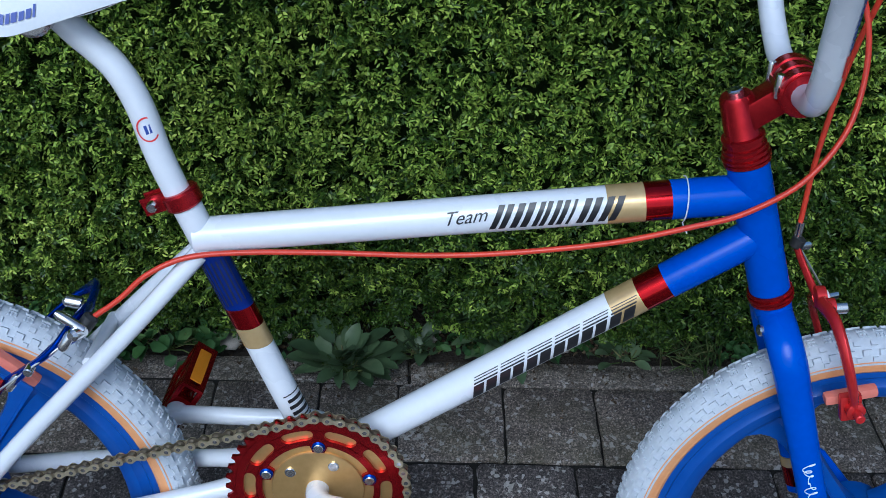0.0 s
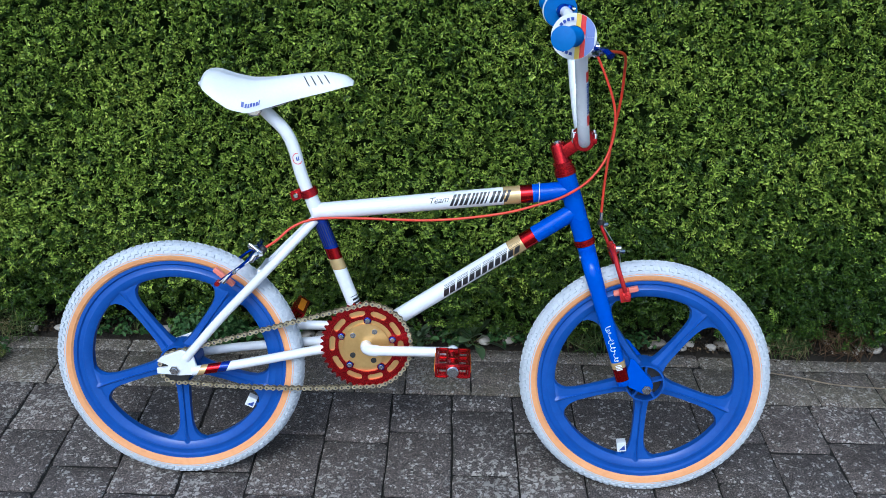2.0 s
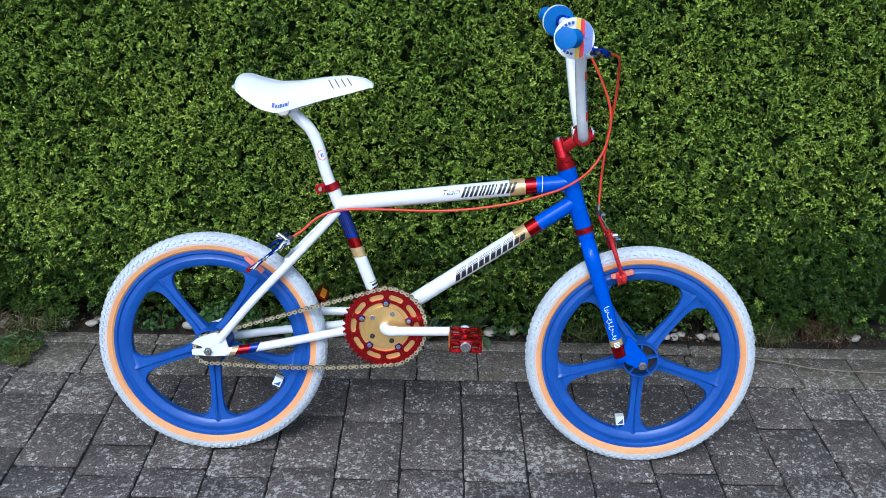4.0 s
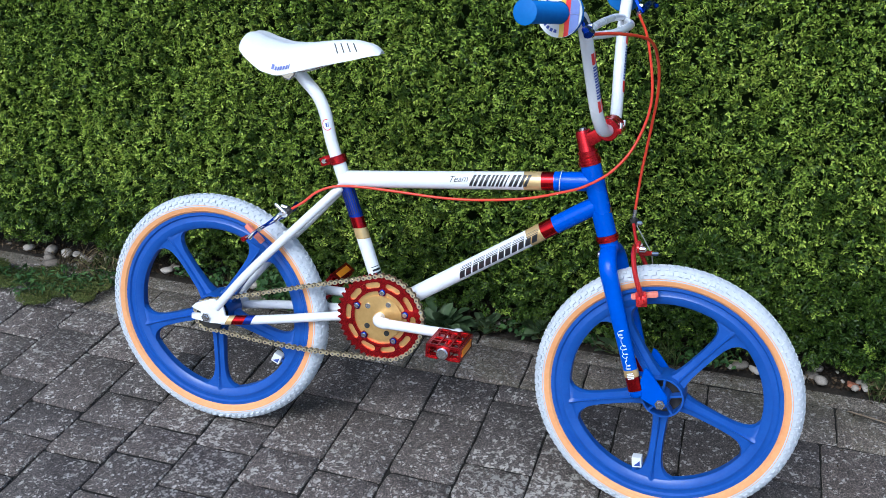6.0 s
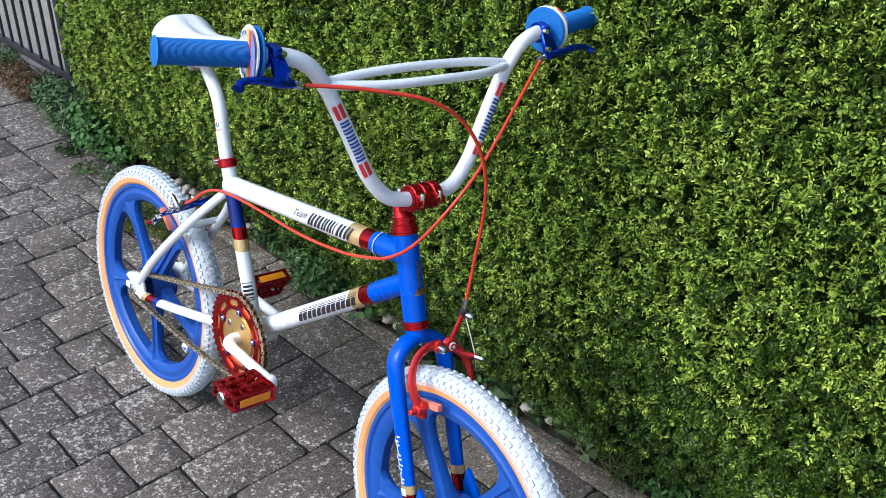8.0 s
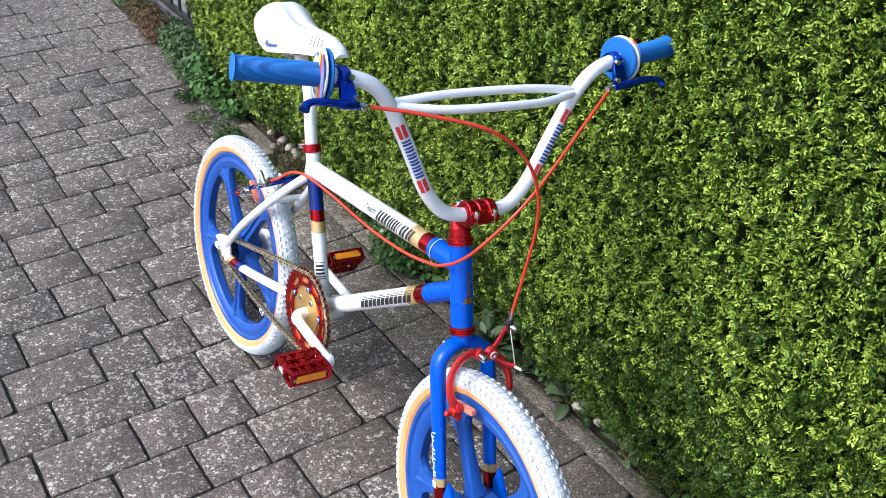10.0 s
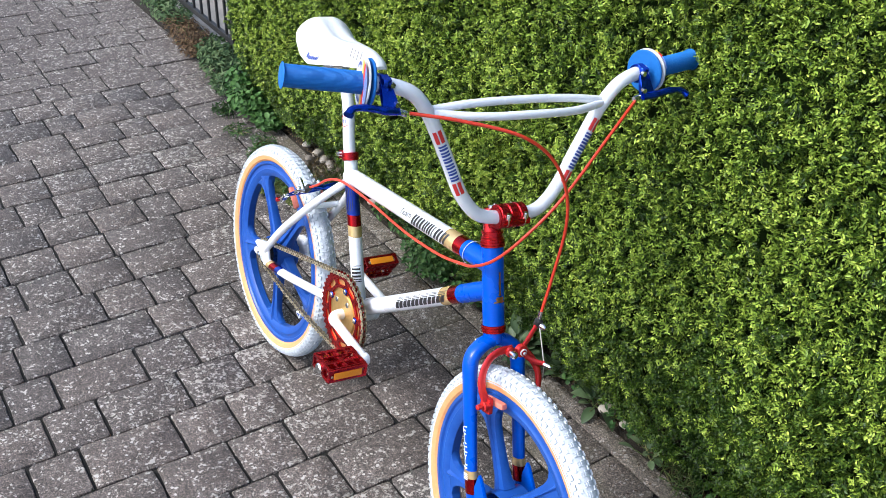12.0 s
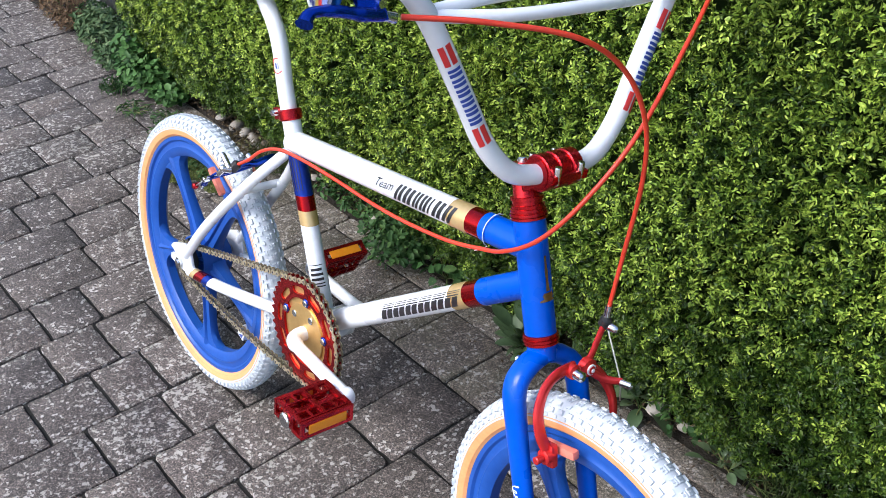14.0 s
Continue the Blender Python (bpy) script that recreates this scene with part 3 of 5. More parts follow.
# fork
bm = tube(curve_points([(*(HT1 - STEER_AXIS * 0.004),), (*(HT1 - STEER_AXIS * 0.03),)], 4), [0.0175] * 5, 20)
fork = bike("fork", bm, blue_paint, steer=True, label="bright blue steel fork")
ax = Vector((FRONT[0], 0, FRONT[1]))
down = -STEER_AXIS
for s in (-1, 1):
    o = Vector((0, s, 0))
    pts = curve_points([HT1 + down * 0.026 + o * 0.004, HT1 + down * 0.034 + o * 0.026, HT1 + down * 0.054 + o * 0.045, HT1 + down * 0.10 + o * 0.0485,
                        HT1 + down * 0.20 + o * 0.049, HT1 + down * 0.300 + o * 0.049], 6)
    rad = [0.0165 - 0.0042 * max(0, i / (len(pts) - 1) - 0.45) / 0.55 for i in range(len(pts))]
    pts.append(pts[-1] + down * 0.004)
    rad.append(0.008)
    blade = bike("fork_blade", tube(pts, rad, 18, side=(0, 1, 0), flat=0.72), blue_paint, fork, steer=True)
    bm = plate(bmesh.new(), [(ax.x - 0.036, ax.z + 0.064), (ax.x - 0.028, ax.z + 0.060), (ax.x + 0.009, ax.z + 0.017), (ax.x + 0.013, ax.z + 0.005), (ax.x + 0.009, ax.z - 0.009), (ax.x - 0.002, ax.z - 0.013), (ax.x - 0.036, ax.z + 0.002), (ax.x - 0.044, ax.z + 0.022)],
               s * 0.046, s * 0.052)
    bmesh.ops.bevel(bm, geom=bm.edges[:], offset=0.0012, segments=2, affect="EDGES")
    bike("dropout", bm, blue_paint, fork, "blue fork end plate", steer=True)
    w0, w1 = HT1 + down * 0.262 + o * 0.049, HT1 + down * 0.290 + o * 0.049
    bike("band", tube([w0, w1], [0.0141, 0.0135], 18, side=(0, 1, 0), flat=0.74), red_foil, fork, "red foil band", steer=True)
    bike("band", tube([w0 + down * -0.014, w0], [0.0144, 0.0141], 18, side=(0, 1, 0), flat=0.74), gold_foil, fork, "gold foil band", steer=True)


# wheels
def wheel(name, centre, steer, spoke_turn):
    cx, cz = centre
    c = (cx, 0, cz)
    bm = bmesh.new()
    prof = [(0.1795, -0.008), (0.186, -0.0135), (0.196, -0.0145), (0.199, -0.0125), (0.206, -0.0125), (0.209, -0.0160), (0.2162, -0.0160), (0.2162, 0.0160),
            (0.209, 0.0160), (0.206, 0.0125), (0.199, 0.0125), (0.196, 0.0145), (0.186, 0.0135), (0.1795, 0.008), (0.1795, -0.008)]
    lathe(bm, prof, c, seg=96)
    lathe(bm, [(0.011, -0.040), (0.0145, -0.040), (0.0155, -0.002), (0.0350, -0.002), (0.0362, -0.027), (0.0395, -0.027), (0.0410, -0.010), (0.0410, 0.010), (0.0395, 0.027), (0.0362, 0.027), (0.0350, 0.002),
               (0.0155, 0.002), (0.0145, 0.040), (0.011, 0.040), (0.011, -0.040)], c, seg=50)
    for k in range(5):
        a = radians(spoke_turn + 36 + 72 * k)
        for y in (-0.018, 0.018):
            box(bm, Vector(c) + Vector((math.cos(a) * 0.026, y, math.sin(a) * 0.026)), (0.022, 0.016, 0.0042), Matrix.Rotation(-a, 3, "Y"))
    for k in range(5):
        a = radians(spoke_turn + 72 * k)
        u, w = Vector((math.cos(a), 0, math.sin(a))), Vector((-math.sin(a), 0, math.cos(a)))
        rows = []
        for r, wd, h in ((0.0385, 0.0190, 0.016), (0.046, 0.0165, 0.015), (0.060, 0.0145, 0.0125), (0.090, 0.0135, 0.011), (0.120, 0.0137, 0.010), (0.140, 0.0150, 0.010), (0.155, 0.0185, 0.010), (0.165, 0.0235, 0.0105), (0.173, 0.031, 0.011), (0.179, 0.043, 0.0115), (0.1845, 0.060, 0.0115)):
            rr = [r if abs(t) < 0.5 else math.sqrt(max(r * r - (t * wd) ** 2 * (1 if r > 0.16 else 0), 1e-6)) for t in (-1, -0.85, -0.14, 0, 0.14, 0.85, 1)]
            rows.append([bm.verts.new(Vector(c) + u * q + w * (t * wd) + Vector((0, y, 0)))
                         for (t, y), q in zip(((-1, 0), (-0.85, -h * 0.75), (-0.14, -h * 0.8), (0, -h * 1.22), (0.14, -h * 0.8), (0.85, -h * 0.75), (1, 0),
                                               (0.85, h * 0.75), (0.14, h * 0.8), (0, h * 1.22), (-0.14, h * 0.8), (-0.85, h * 0.75)),
                                              rr + [rr[5], rr[4], rr[3], rr[2], rr[1]])])
        for p, q in zip(rows, rows[1:]):
            for j in range(12):
                bm.faces.new((p[j], p[(j + 1) % 12], q[(j + 1) % 12], q[j]))
    # black rings put the shade deep in the hollow hub into colour
    shade_rings = bmesh.new()
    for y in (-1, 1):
        lathe(shade_rings, [(0.0155, y * 0.007), (0.0354, y * 0.007), (0.0354, y * 0.004), (0.0155, y * 0.004)], c, seg=40)
    rim = bike(name, bm, blue_nylon, label="blue five-spoke moulded mag wheel", steer=steer)
    bike("hub_shade", shade_rings, black_plastic, rim, "black rings painted for the shade in the hollow hub", steer=steer)
    # tyre
    RC, A = 0.2296, 0.0208
    bm = bmesh.new()
    lathe(bm, [(RC + A * math.cos(radians(g)), A * 1.05 * math.sin(radians(g))) for g in range(-84, 85, 8)], c, seg=110)
    def knob(a, g, du, dv, lu, lv, h):
        """A low tread block: du, dv are its place along and across, lu, lv its size, h its height."""
        a, g = a + du / (RC + A), radians(g) + dv / A
        d = Vector((math.cos(a), 0, math.sin(a)))
        n = d * math.cos(g) + Vector((0, math.sin(g), 0))
        t = Vector((-math.sin(a), 0, math.cos(a)))
        b = n.cross(t)
        p = Vector(c) + d * RC + Vector((0, 0.05 * A * math.sin(g), 0)) + n * A
        lo, hi = ([bm.verts.new(p + t * (i * lu * q / 2) + b * (j * lv * q / 2) + n * z) for i, j in ((-1, -1), (1, -1), (1, 1), (-1, 1))] for q, z in ((1.0, -0.001), (0.84, h)))
        bm.faces.new(hi)
        for q in range(4):
            bm.faces.new((lo[q], lo[(q + 1) % 4], hi[(q + 1) % 4], hi[q]))

    for k in range(100):
        a = 2 * math.pi * k / 100
        for s in (-1, 1):
            # paired hooked blocks along the middle
            knob(a, 0, 0, s * 0.0016, 0.0090, 0.0017, 0.0016)
            for du in (-0.0036, 0.0002, 0.0036):
                knob(a, 0, du + 0.0004 * s, s * 0.0042, 0.0018, 0.0046, 0.0015)
            # shoulder blocks
            knob(a, s * 34, 0.0078, 0, 0.0070, 0.0054, 0.0018)
            knob(a, s * 58, 0.0, 0, 0.0090, 0.0062, 0.0026)
            knob(a, s * 74, 0.0078, 0, 0.0056, 0.0042, 0.0017)
    bike("tyre", bm, white_rubber, rim, "white knobbly tyre", steer=steer)
    for s in (-1, 1):
        bm = bmesh.new()
        lathe(bm, [(RC + (A + rib) * math.cos(radians(g)), s * (A + rib) * 1.05 * math.sin(radians(g))) for g, rib in ((84, 0), (93, 0), (98, 0), (103, 0), (109, 0), (116, 0), (119, 0.0005), (122, 0), (132, 0), (144, 0))], c, seg=110)
        bike("sidewall", bm, tan_rubber, rim, "orange-tan tyre sidewall", steer=steer)
        bm = bmesh.new()
        lathe(bm, [(RC + (A + 0.0005) * math.cos(radians(g)), s * (A * 1.05 + 0.0005) * math.sin(radians(g))) for g in (87, 89, 91, 93)], c, seg=110)
        bike("sidewall_line", bm, white_rubber, rim, "thin white line round the sidewall", steer=steer)
        bm = bmesh.new()
        solid(bm, [(0.0062, s * 0.030), (0.0062, s * 0.058), (0.0045, s * 0.0605)], c, seg=16)
        solid(bm, [(0.0090, s * 0.0530), (0.0098, s * 0.0540), (0.0098, s * 0.0580)], c, seg=6)
        bike("axle_nut", bm, chrome, rim, "steel axle nut", steer=steer)
    vx, vz, tw = (0.1475, 0.160, 24) if name == "rear_wheel" else (0.907, 0.084, -8)
    p = Vector((vx, -0.004, vz))
    u = (p - Vector(c)).normalized()
    valve = bike("valve", tube([p + u * 0.022, p], 0.0042, 10), blue_nylon, rim, "blue valve stem", steer=steer)
    m = Matrix.Rotation(radians(tw), 3, "Y")
    q = p - u * 0.007
    bike("valve_cap", box(bmesh.new(), q, (0.019, 0.019, 0.021), m, 0.0018), white_vinyl, rim, "square white valve cap with a blue triangle", steer=steer)
    bm = bmesh.new()
    bm.faces.new([bm.verts.new(q + m @ Vector((x, -0.0100, z))) for x, z in ((-0.006, -0.007), (0.0065, -0.007), (0.0065, 0.004))])
    bike("valve_cap_print", bm, blue_ink, rim, "blue triangle on the cap", steer=steer)
    return rim


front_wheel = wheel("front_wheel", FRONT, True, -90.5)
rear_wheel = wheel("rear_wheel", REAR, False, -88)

# headset, stem, bars
for p, sgn in ((HT0, 1), (HT1, -1)):
    m = STEER_AXIS.to_track_quat("Z", "Y").to_matrix()
    prof = [(0.0195, 0.0), (0.0205, 0.0005), (0.0205, 0.0031), (0.0190, 0.0037), (0.0190, 0.0046), (0.0212, 0.0051), (0.0212, 0.0076), (0.0190, 0.0082), (0.0190, 0.0090), (0.0200, 0.0095), (0.0200, 0.0123), (0.0185, 0.0130)]
    if sgn > 0:
        prof += [(0.0188, 0.0165), (0.0170, 0.0172), (0.0170, 0.0218), (0.0186, 0.0224), (0.0186, 0.0256), (0.0172, 0.0262)]
    bm = solid(bmesh.new(), [(r, sgn * h) for r, h in prof], p, "z", 32, m)
    bike("headset_cup", bm, red_anodised, label="red anodised headset cup")
BAR = Vector((0.784, 0, 0.731))
Q1 = HT0 + STEER_AXIS * 0.060
bm = tube([HT0 + STEER_AXIS * 0.012, HT0 + STEER_AXIS * 0.018, Q1, Q1 + STEER_AXIS * 0.004], [0.0185, 0.0155, 0.0145, 0.0125], 24)
stem = bike("stem", bm, red_anodised, label="red anodised handlebar stem", steer=True)
d = (BAR - (HT0 + STEER_AXIS * 0.042))
m = d.to_track_quat("X", "Z").to_matrix()
bm = box(bmesh.new(), HT0 + STEER_AXIS * 0.042 + d * 0.45, (d.length * 0.9, 0.026, 0.024), m, 0.004)
bike("stem_arm", bm, red_anodised, stem, steer=True)
bm = bmesh.new()
for y in (-0.0175, 0, 0.0175):
    solid(bm, [(0.0185, y - 0.0072), (0.020, y - 0.006), (0.020, y + 0.006), (0.0185, y + 0.0072)], BAR, seg=28)
solid(bm, [(0.0172, -0.026), (0.0172, 0.026)], BAR, seg=28)
box(bm, BAR + Vector((0.002, 0, 0.0)), (0.045, 0.05, 0.010), None, 0.002)
clamp = bike("stem_clamp", bm, red_anodised, stem, "red four-bolt bar clamp", steer=True)
for y in (-0.016, 0.016):
    for x in (-0.019, 0.021):
        bm = solid(bmesh.new(), [(0.0036, -0.010), (0.0042, 0.008), (0.0036, 0.010)], BAR + Vector((x, y, 0.004)), "z", 12)
        bike("bolt", bm, chrome, stem, "small steel bolt", steer=True)
bm = solid(bmesh.new(), [(0.0068, 0.0), (0.0068, 0.005), (0.0055, 0.006)], Q1 + STEER_AXIS * 0.003, "z", 12, STEER_AXIS.to_track_quat("Z", "Y").to_matrix())
bike("bolt", bm, chrome, stem, "steel expander bolt", steer=True)


def bar_half(s):
    return [(0.784, s * 0.0, 0.731), (0.784, s * 0.030, 0.731), (0.781, s * 0.062, 0.740), (0.775, s * 0.092, 0.772), (0.768, s * 0.118, 0.822), (0.761, s * 0.148, 0.880),
            (0.758, s * 0.166, 0.909), (0.755, s * 0.190, 0.934), (0.748, s * 0.224, 0.9455), (0.735, s * 0.270, 0.9470), (0.716, s * 0.364, 0.9535)]


handlebar = bike("handlebar", tube(curve_points(bar_half(-1)[::-1] + bar_half(1)[1:], 7), 0.0111, 18), white_paint, label="white high-rise bars", steer=True)
for bow, lift in ((0.000, 0.006), (0.036, -0.004)):
    pts = curve_points([(0.758, -0.166, 0.906 + lift * 0.3), (0.758 + bow * 0.75, -0.09, 0.909 + lift), (0.758 + bow, 0, 0.911 + lift), (0.758 + bow * 0.75, 0.09, 0.909 + lift), (0.758, 0.166, 0.906 + lift * 0.3)], 6)
    bike("crossbar", tube(pts, 0.0066, 14), white_paint, handlebar, "thin white bowed crossbar", steer=True)


# grips and levers
for s in (-1, 1):
    g0, g1 = Vector((0.7360, s * 0.265, 0.9470)), Vector((0.7140, s * 0.376, 0.9545))
    d = g1 - g0
    pts, rad = [], []
    n = 84
    for i in range(n + 1):
        for e, q in ((0.0, 0.0159), (0.5, 0.0163)):
            pts.append(g0 + d * min(1, (i + e) / n))
            rad.append(q)
    pts, rad = pts[:-1], rad[:-1]
    rad[-3:] = [0.0185, 0.0188, 0.0175]
    grip = bike("grip", tube(pts, rad, 22), blue_rubber, label="ribbed blue rubber grip", steer=True)
    m = d.normalized().to_track_quat("Z", "Y").to_matrix()
    bm = solid(bmesh.new(), [(0.014, -0.014), (0.034, -0.0135), (0.0358, -0.0115), (0.035, -0.009), (0.016, -0.007)], g0, "z", 36, m)
    bike("flange", bm, blue_rubber, grip, "round blue grip flange", steer=True)
    bm = bmesh.new()
    rings = lathe(bm, [(0.017, 0.0), (0.0365, 0.0), (0.0365, 0.0022), (0.017, 0.0022), (0.017, 0.0)], g0 + d.normalized() * -0.004, "z", 36, m)
    disc = bike("grip_disc", bm, white_vinyl, grip, "white printed disc with red and yellow stripe", steer=True)
    # brake lever
    lc = Vector((0.7450, s * 0.236, 0.9462))
    bm = solid(bmesh.new(), [(0.0145, -0.007), (0.0155, -0.006), (0.0155, 0.006), (0.0145, 0.007)], lc, "z", 24, m)
    solid(bm, [(0.0075, -0.008), (0.0085, -0.007), (0.0085, 0.005), (0.007, 0.007)], lc + Vector((0.010, 0, 0.0065)), "z", 12, Matrix.Rotation(radians(10), 3, "Y"))
    rows = []
    for k, (dx, dz) in enumerate(((0.012, 0.004), (0.020, -0.006), (0.028, -0.018), (0.034, -0.028))):
        lo, hi = (-0.009, -0.011, -0.014, -0.015)[k] * s, (0.009, 0.010, 0.012, 0.010)[k] * s
        rows.append([bm.verts.new(lc + Vector((dx + e, yy, dz - e * 0.6))) for e, yy in ((0.005, lo), (0.005, hi), (-0.005, hi), (-0.005, lo))])
    for p, q in zip(rows, rows[1:]):
        for j in range(4):
            bm.faces.new((p[j], p[(j + 1) % 4], q[(j + 1) % 4], q[j]))
    bm.faces.new(rows[0])
    bm.faces.new(rows[-1])
    lever = bike("brake_lever", bm, blue_anodised, label="blue anodised brake lever", steer=True)
    bm = tube(curve_points([lc + Vector((0.032, s * -0.010, -0.028)), lc + Vector((0.036, s * 0.014, -0.024)), lc + Vector((0.038, s * 0.040, -0.018)), lc + Vector((0.041, s * 0.062, -0.017)), lc + Vector((0.048, s * 0.072, -0.023))], 5), [0.0085] * 6 + [0.0070] * 6 + [0.006] * 6 + [0.0062, 0.0070, 0.0078], 12, side=(0, 0, 1), flat=0.75)
    bike("lever_blade", bm, blue_anodised, lever, steer=True)
    for dx, dy, dz in ((0.013, -0.006, 0.006), (0.027, -0.010, -0.018)):
        bm = solid(bmesh.new(), [(0.0042, -0.003), (0.0042, 0.003)], lc + Vector((dx + 0.006, s * dy, dz)), "x", 10)
        bike("bolt", bm, chrome, lever, "small lever bolt", steer=True)
    bm = tube([lc + Vector((0.031, s * -0.012, -0.029)), lc + Vector((0.032, s * -0.026, -0.033))], 0.0050, 12)
    bike("cable_adjuster", bm, chrome, lever, "steel cable adjuster", steer=True)

# cables
bike("front_brake_cable", tube(curve_points([(0.766, -0.2085, 0.9100), (0.803, -0.14, 0.908), (0.840, -0.06, 0.895), (0.852, 0.0, 0.858), (0.856, 0.04, 0.80), (0.850, 0.062, 0.73), (0.842, 0.066, 0.64), (0.839, 0.062, 0.560)], 8), 0.0027, 10), cable_red, label="red brake cable")
bike("rear_brake_cable", tube(curve_points([(0.7875, 0.2085, 0.9165), (0.818, 0.14, 0.873), (0.846, 0.044, 0.785), (0.835, -0.01, 0.715), (0.802, -0.030, 0.662), (0.755, -0.031, 0.6260), (0.71, -0.024, 0.606), (0.643, -0.017, 0.584), (0.555, -0.012, 0.568), (0.48, -0.010, 0.5615), (0.39, -0.012, 0.562), (0.314, -0.018, 0.5625), (0.266, -0.022, 0.5575), (0.232, -0.029, 0.543), (0.207, -0.036, 0.521), (0.181, -0.042, 0.503)], 7), 0.0026, 10), cable_red, label="red brake cable")

# seat
bm = tube(curve_points([(0.262, 0, 0.603), (0.246, 0, 0.648), (0.234, 0, 0.693), (0.217, 0, 0.727), (0.188, 0, 0.756), (0.172, 0, 0.774)], 6), 0.0122, 20)
seat_post = bike("seat_post", bm, white_paint, label="white layback seat post")
m = (ST1 - ST0).normalized().to_track_quat("Z", "Y").to_matrix()
bm = solid(bmesh.new(), [(0.0155, -0.008), (0.0172, -0.006), (0.0172, 0.006), (0.0155, 0.008)], ST1 - (ST1 - ST0).normalized() * 0.002, "z", 28, m)
p = ST1 + m @ Vector((0, 0, 0))
box(bm, p + Vector((-0.020, 0, -0.006)), (0.014, 0.024, 0.013), m, 0.002)
seat_clamp = bike("seat_clamp", bm, red_anodised, label="red anodised seat clamp")
bm = solid(bmesh.new(), [(0.004, -0.017), (0.005, -0.015), (0.005, 0.015), (0.004, 0.017)], p + Vector((-0.023, 0, -0.006)), seg=12)
bike("bolt", bm, chrome, seat_clamp, "steel clamp bolt")


SADDLE_TURN = 0.062


def saddle_section(f):
    """Along the saddle from tail (0) to nose (1): x, crest height, skirt height, half width."""
    keys = ((0.0, 0.066, 0.824, 0.812, 0.038), (0.05, 0.072, 0.834, 0.805, 0.058), (0.14, 0.092, 0.8365, 0.790, 0.066), (0.25, 0.124, 0.8275, 0.770, 0.068), (0.37, 0.158, 0.822, 0.763, 0.065),
            (0.50, 0.194, 0.825, 0.773, 0.050), (0.65, 0.240, 0.833, 0.787, 0.034), (0.85, 0.300, 0.838, 0.803, 0.028), (0.95, 0.336, 0.833, 0.814, 0.023), (1.0, 0.351, 0.821, 0.816, 0.012))
    for a, b in zip(keys, keys[1:]):
        if f <= b[0]:
            t = (f - a[0]) / (b[0] - a[0])
            return [a[i] + (b[i] - a[i]) * t + (0.0036 if i in (2, 3) else 0) for i in range(1, 5)]


bm = bmesh.new()
rows = []
for i in range(41):
    ks = [saddle_section(min(1, max(0, i / 40 + e))) for e in (-0.02, 0, 0.02)]
    x, top, low, half = [sum(k[j] for k in ks) / 3 for j in range(4)]
    row = []
    for j in range(25):
        g = math.pi * j / 24
        yy = -math.cos(g)
        zz = math.sin(g)
        shape = 1 - abs(yy) ** 2.6
        dip = 0.0055 * math.exp(-(yy * half / 0.011) ** 2) * max(0.0, math.sin(math.pi * min(1, i / 30)))
        row.append(bm.verts.new((x, yy * half + 0.004 - SADDLE_TURN * (x - 0.13), low + (top - low) * (shape ** 0.8 if shape > 0 else 0) - dip)))
    for j in range(23, 0, -1):
        v = row[j].co
        row.append(bm.verts.new((v.x, v.y * 0.9 - SADDLE_TURN * (x - 0.13) * 0.1, max(low + 0.001, v.z - 0.010))))
    rows.append(row)
for a, b in zip(rows, rows[1:]):
    n = len(a)
    for k in range(n):
        bm.faces.new((a[k], a[(k + 1) % n], b[(k + 1) % n], b[k]))
bm.faces.new(rows[0][::-1])
bm.faces.new(rows[-1])
saddle = bike("saddle", bm, white_vinyl, label="white slim plastic saddle")
for s in (-1, 1):
    pts = curve_points([(0.085, s * 0.020, 0.815), (0.105, s * 0.024, 0.792), (0.14, s * 0.021, 0.776), (0.20, s * 0.020 - 0.004, 0.777), (0.26, s * 0.014 - 0.008, 0.800), (0.30, s * 0.008 - 0.010, 0.815)], 5)
    bike("saddle_rail", tube(pts, 0.0035, 10), chrome, saddle, "steel saddle rail")
bm = solid(bmesh.new(), [(0.014, -0.026), (0.017, -0.023), (0.017, 0.023), (0.014, 0.026)], (0.163, 0, 0.772), seg=24)
bike("saddle_clamp", bm, chrome, saddle, "steel saddle clamp")

bike("rail_loop", tube(curve_points([(0.085, 0.020, 0.815), (0.066, 0.016, 0.812), (0.060, 0, 0.811), (0.066, -0.016, 0.812), (0.085, -0.020, 0.815)], 5), 0.0042, 10), white_vinyl, saddle, "white loop at the tail")

# crank, chainring, pedals
RY = -0.040
c = (BB[0], RY, BB[1])
bm = bmesh.new()
lathe(bm, [(0.0555, -0.0018), (0.0620, -0.0018), (0.0620, 0.0018), (0.0555, 0.0018), (0.0555, -0.0018)], c, seg=88)
lathe(bm, [(0.0740, -0.0018), (0.0822, -0.0018), (0.0822, 0.0018), (0.0740, 0.0018), (0.0740, -0.0018)], c, seg=88)
TEETH = 44
for k in range(TEETH):
    a0 = 2 * math.pi * k / TEETH
    u = lambda a, r: (c[0] + r * math.cos(a), c[2] + r * math.sin(a))
    w = math.pi / TEETH
    plate(bm, [u(a0 - w * 0.98, 0.0845), u(a0 - w * 0.45, 0.0875), u(a0 - w * 0.2, 0.0915), u(a0 + w * 0.2, 0.0915), u(a0 + w * 0.45, 0.0875), u(a0 + w * 0.98, 0.0845), u(a0 + w * 0.98, 0.0815), u(a0 - w * 0.98, 0.0815)], RY - 0.0018, RY + 0.0018)
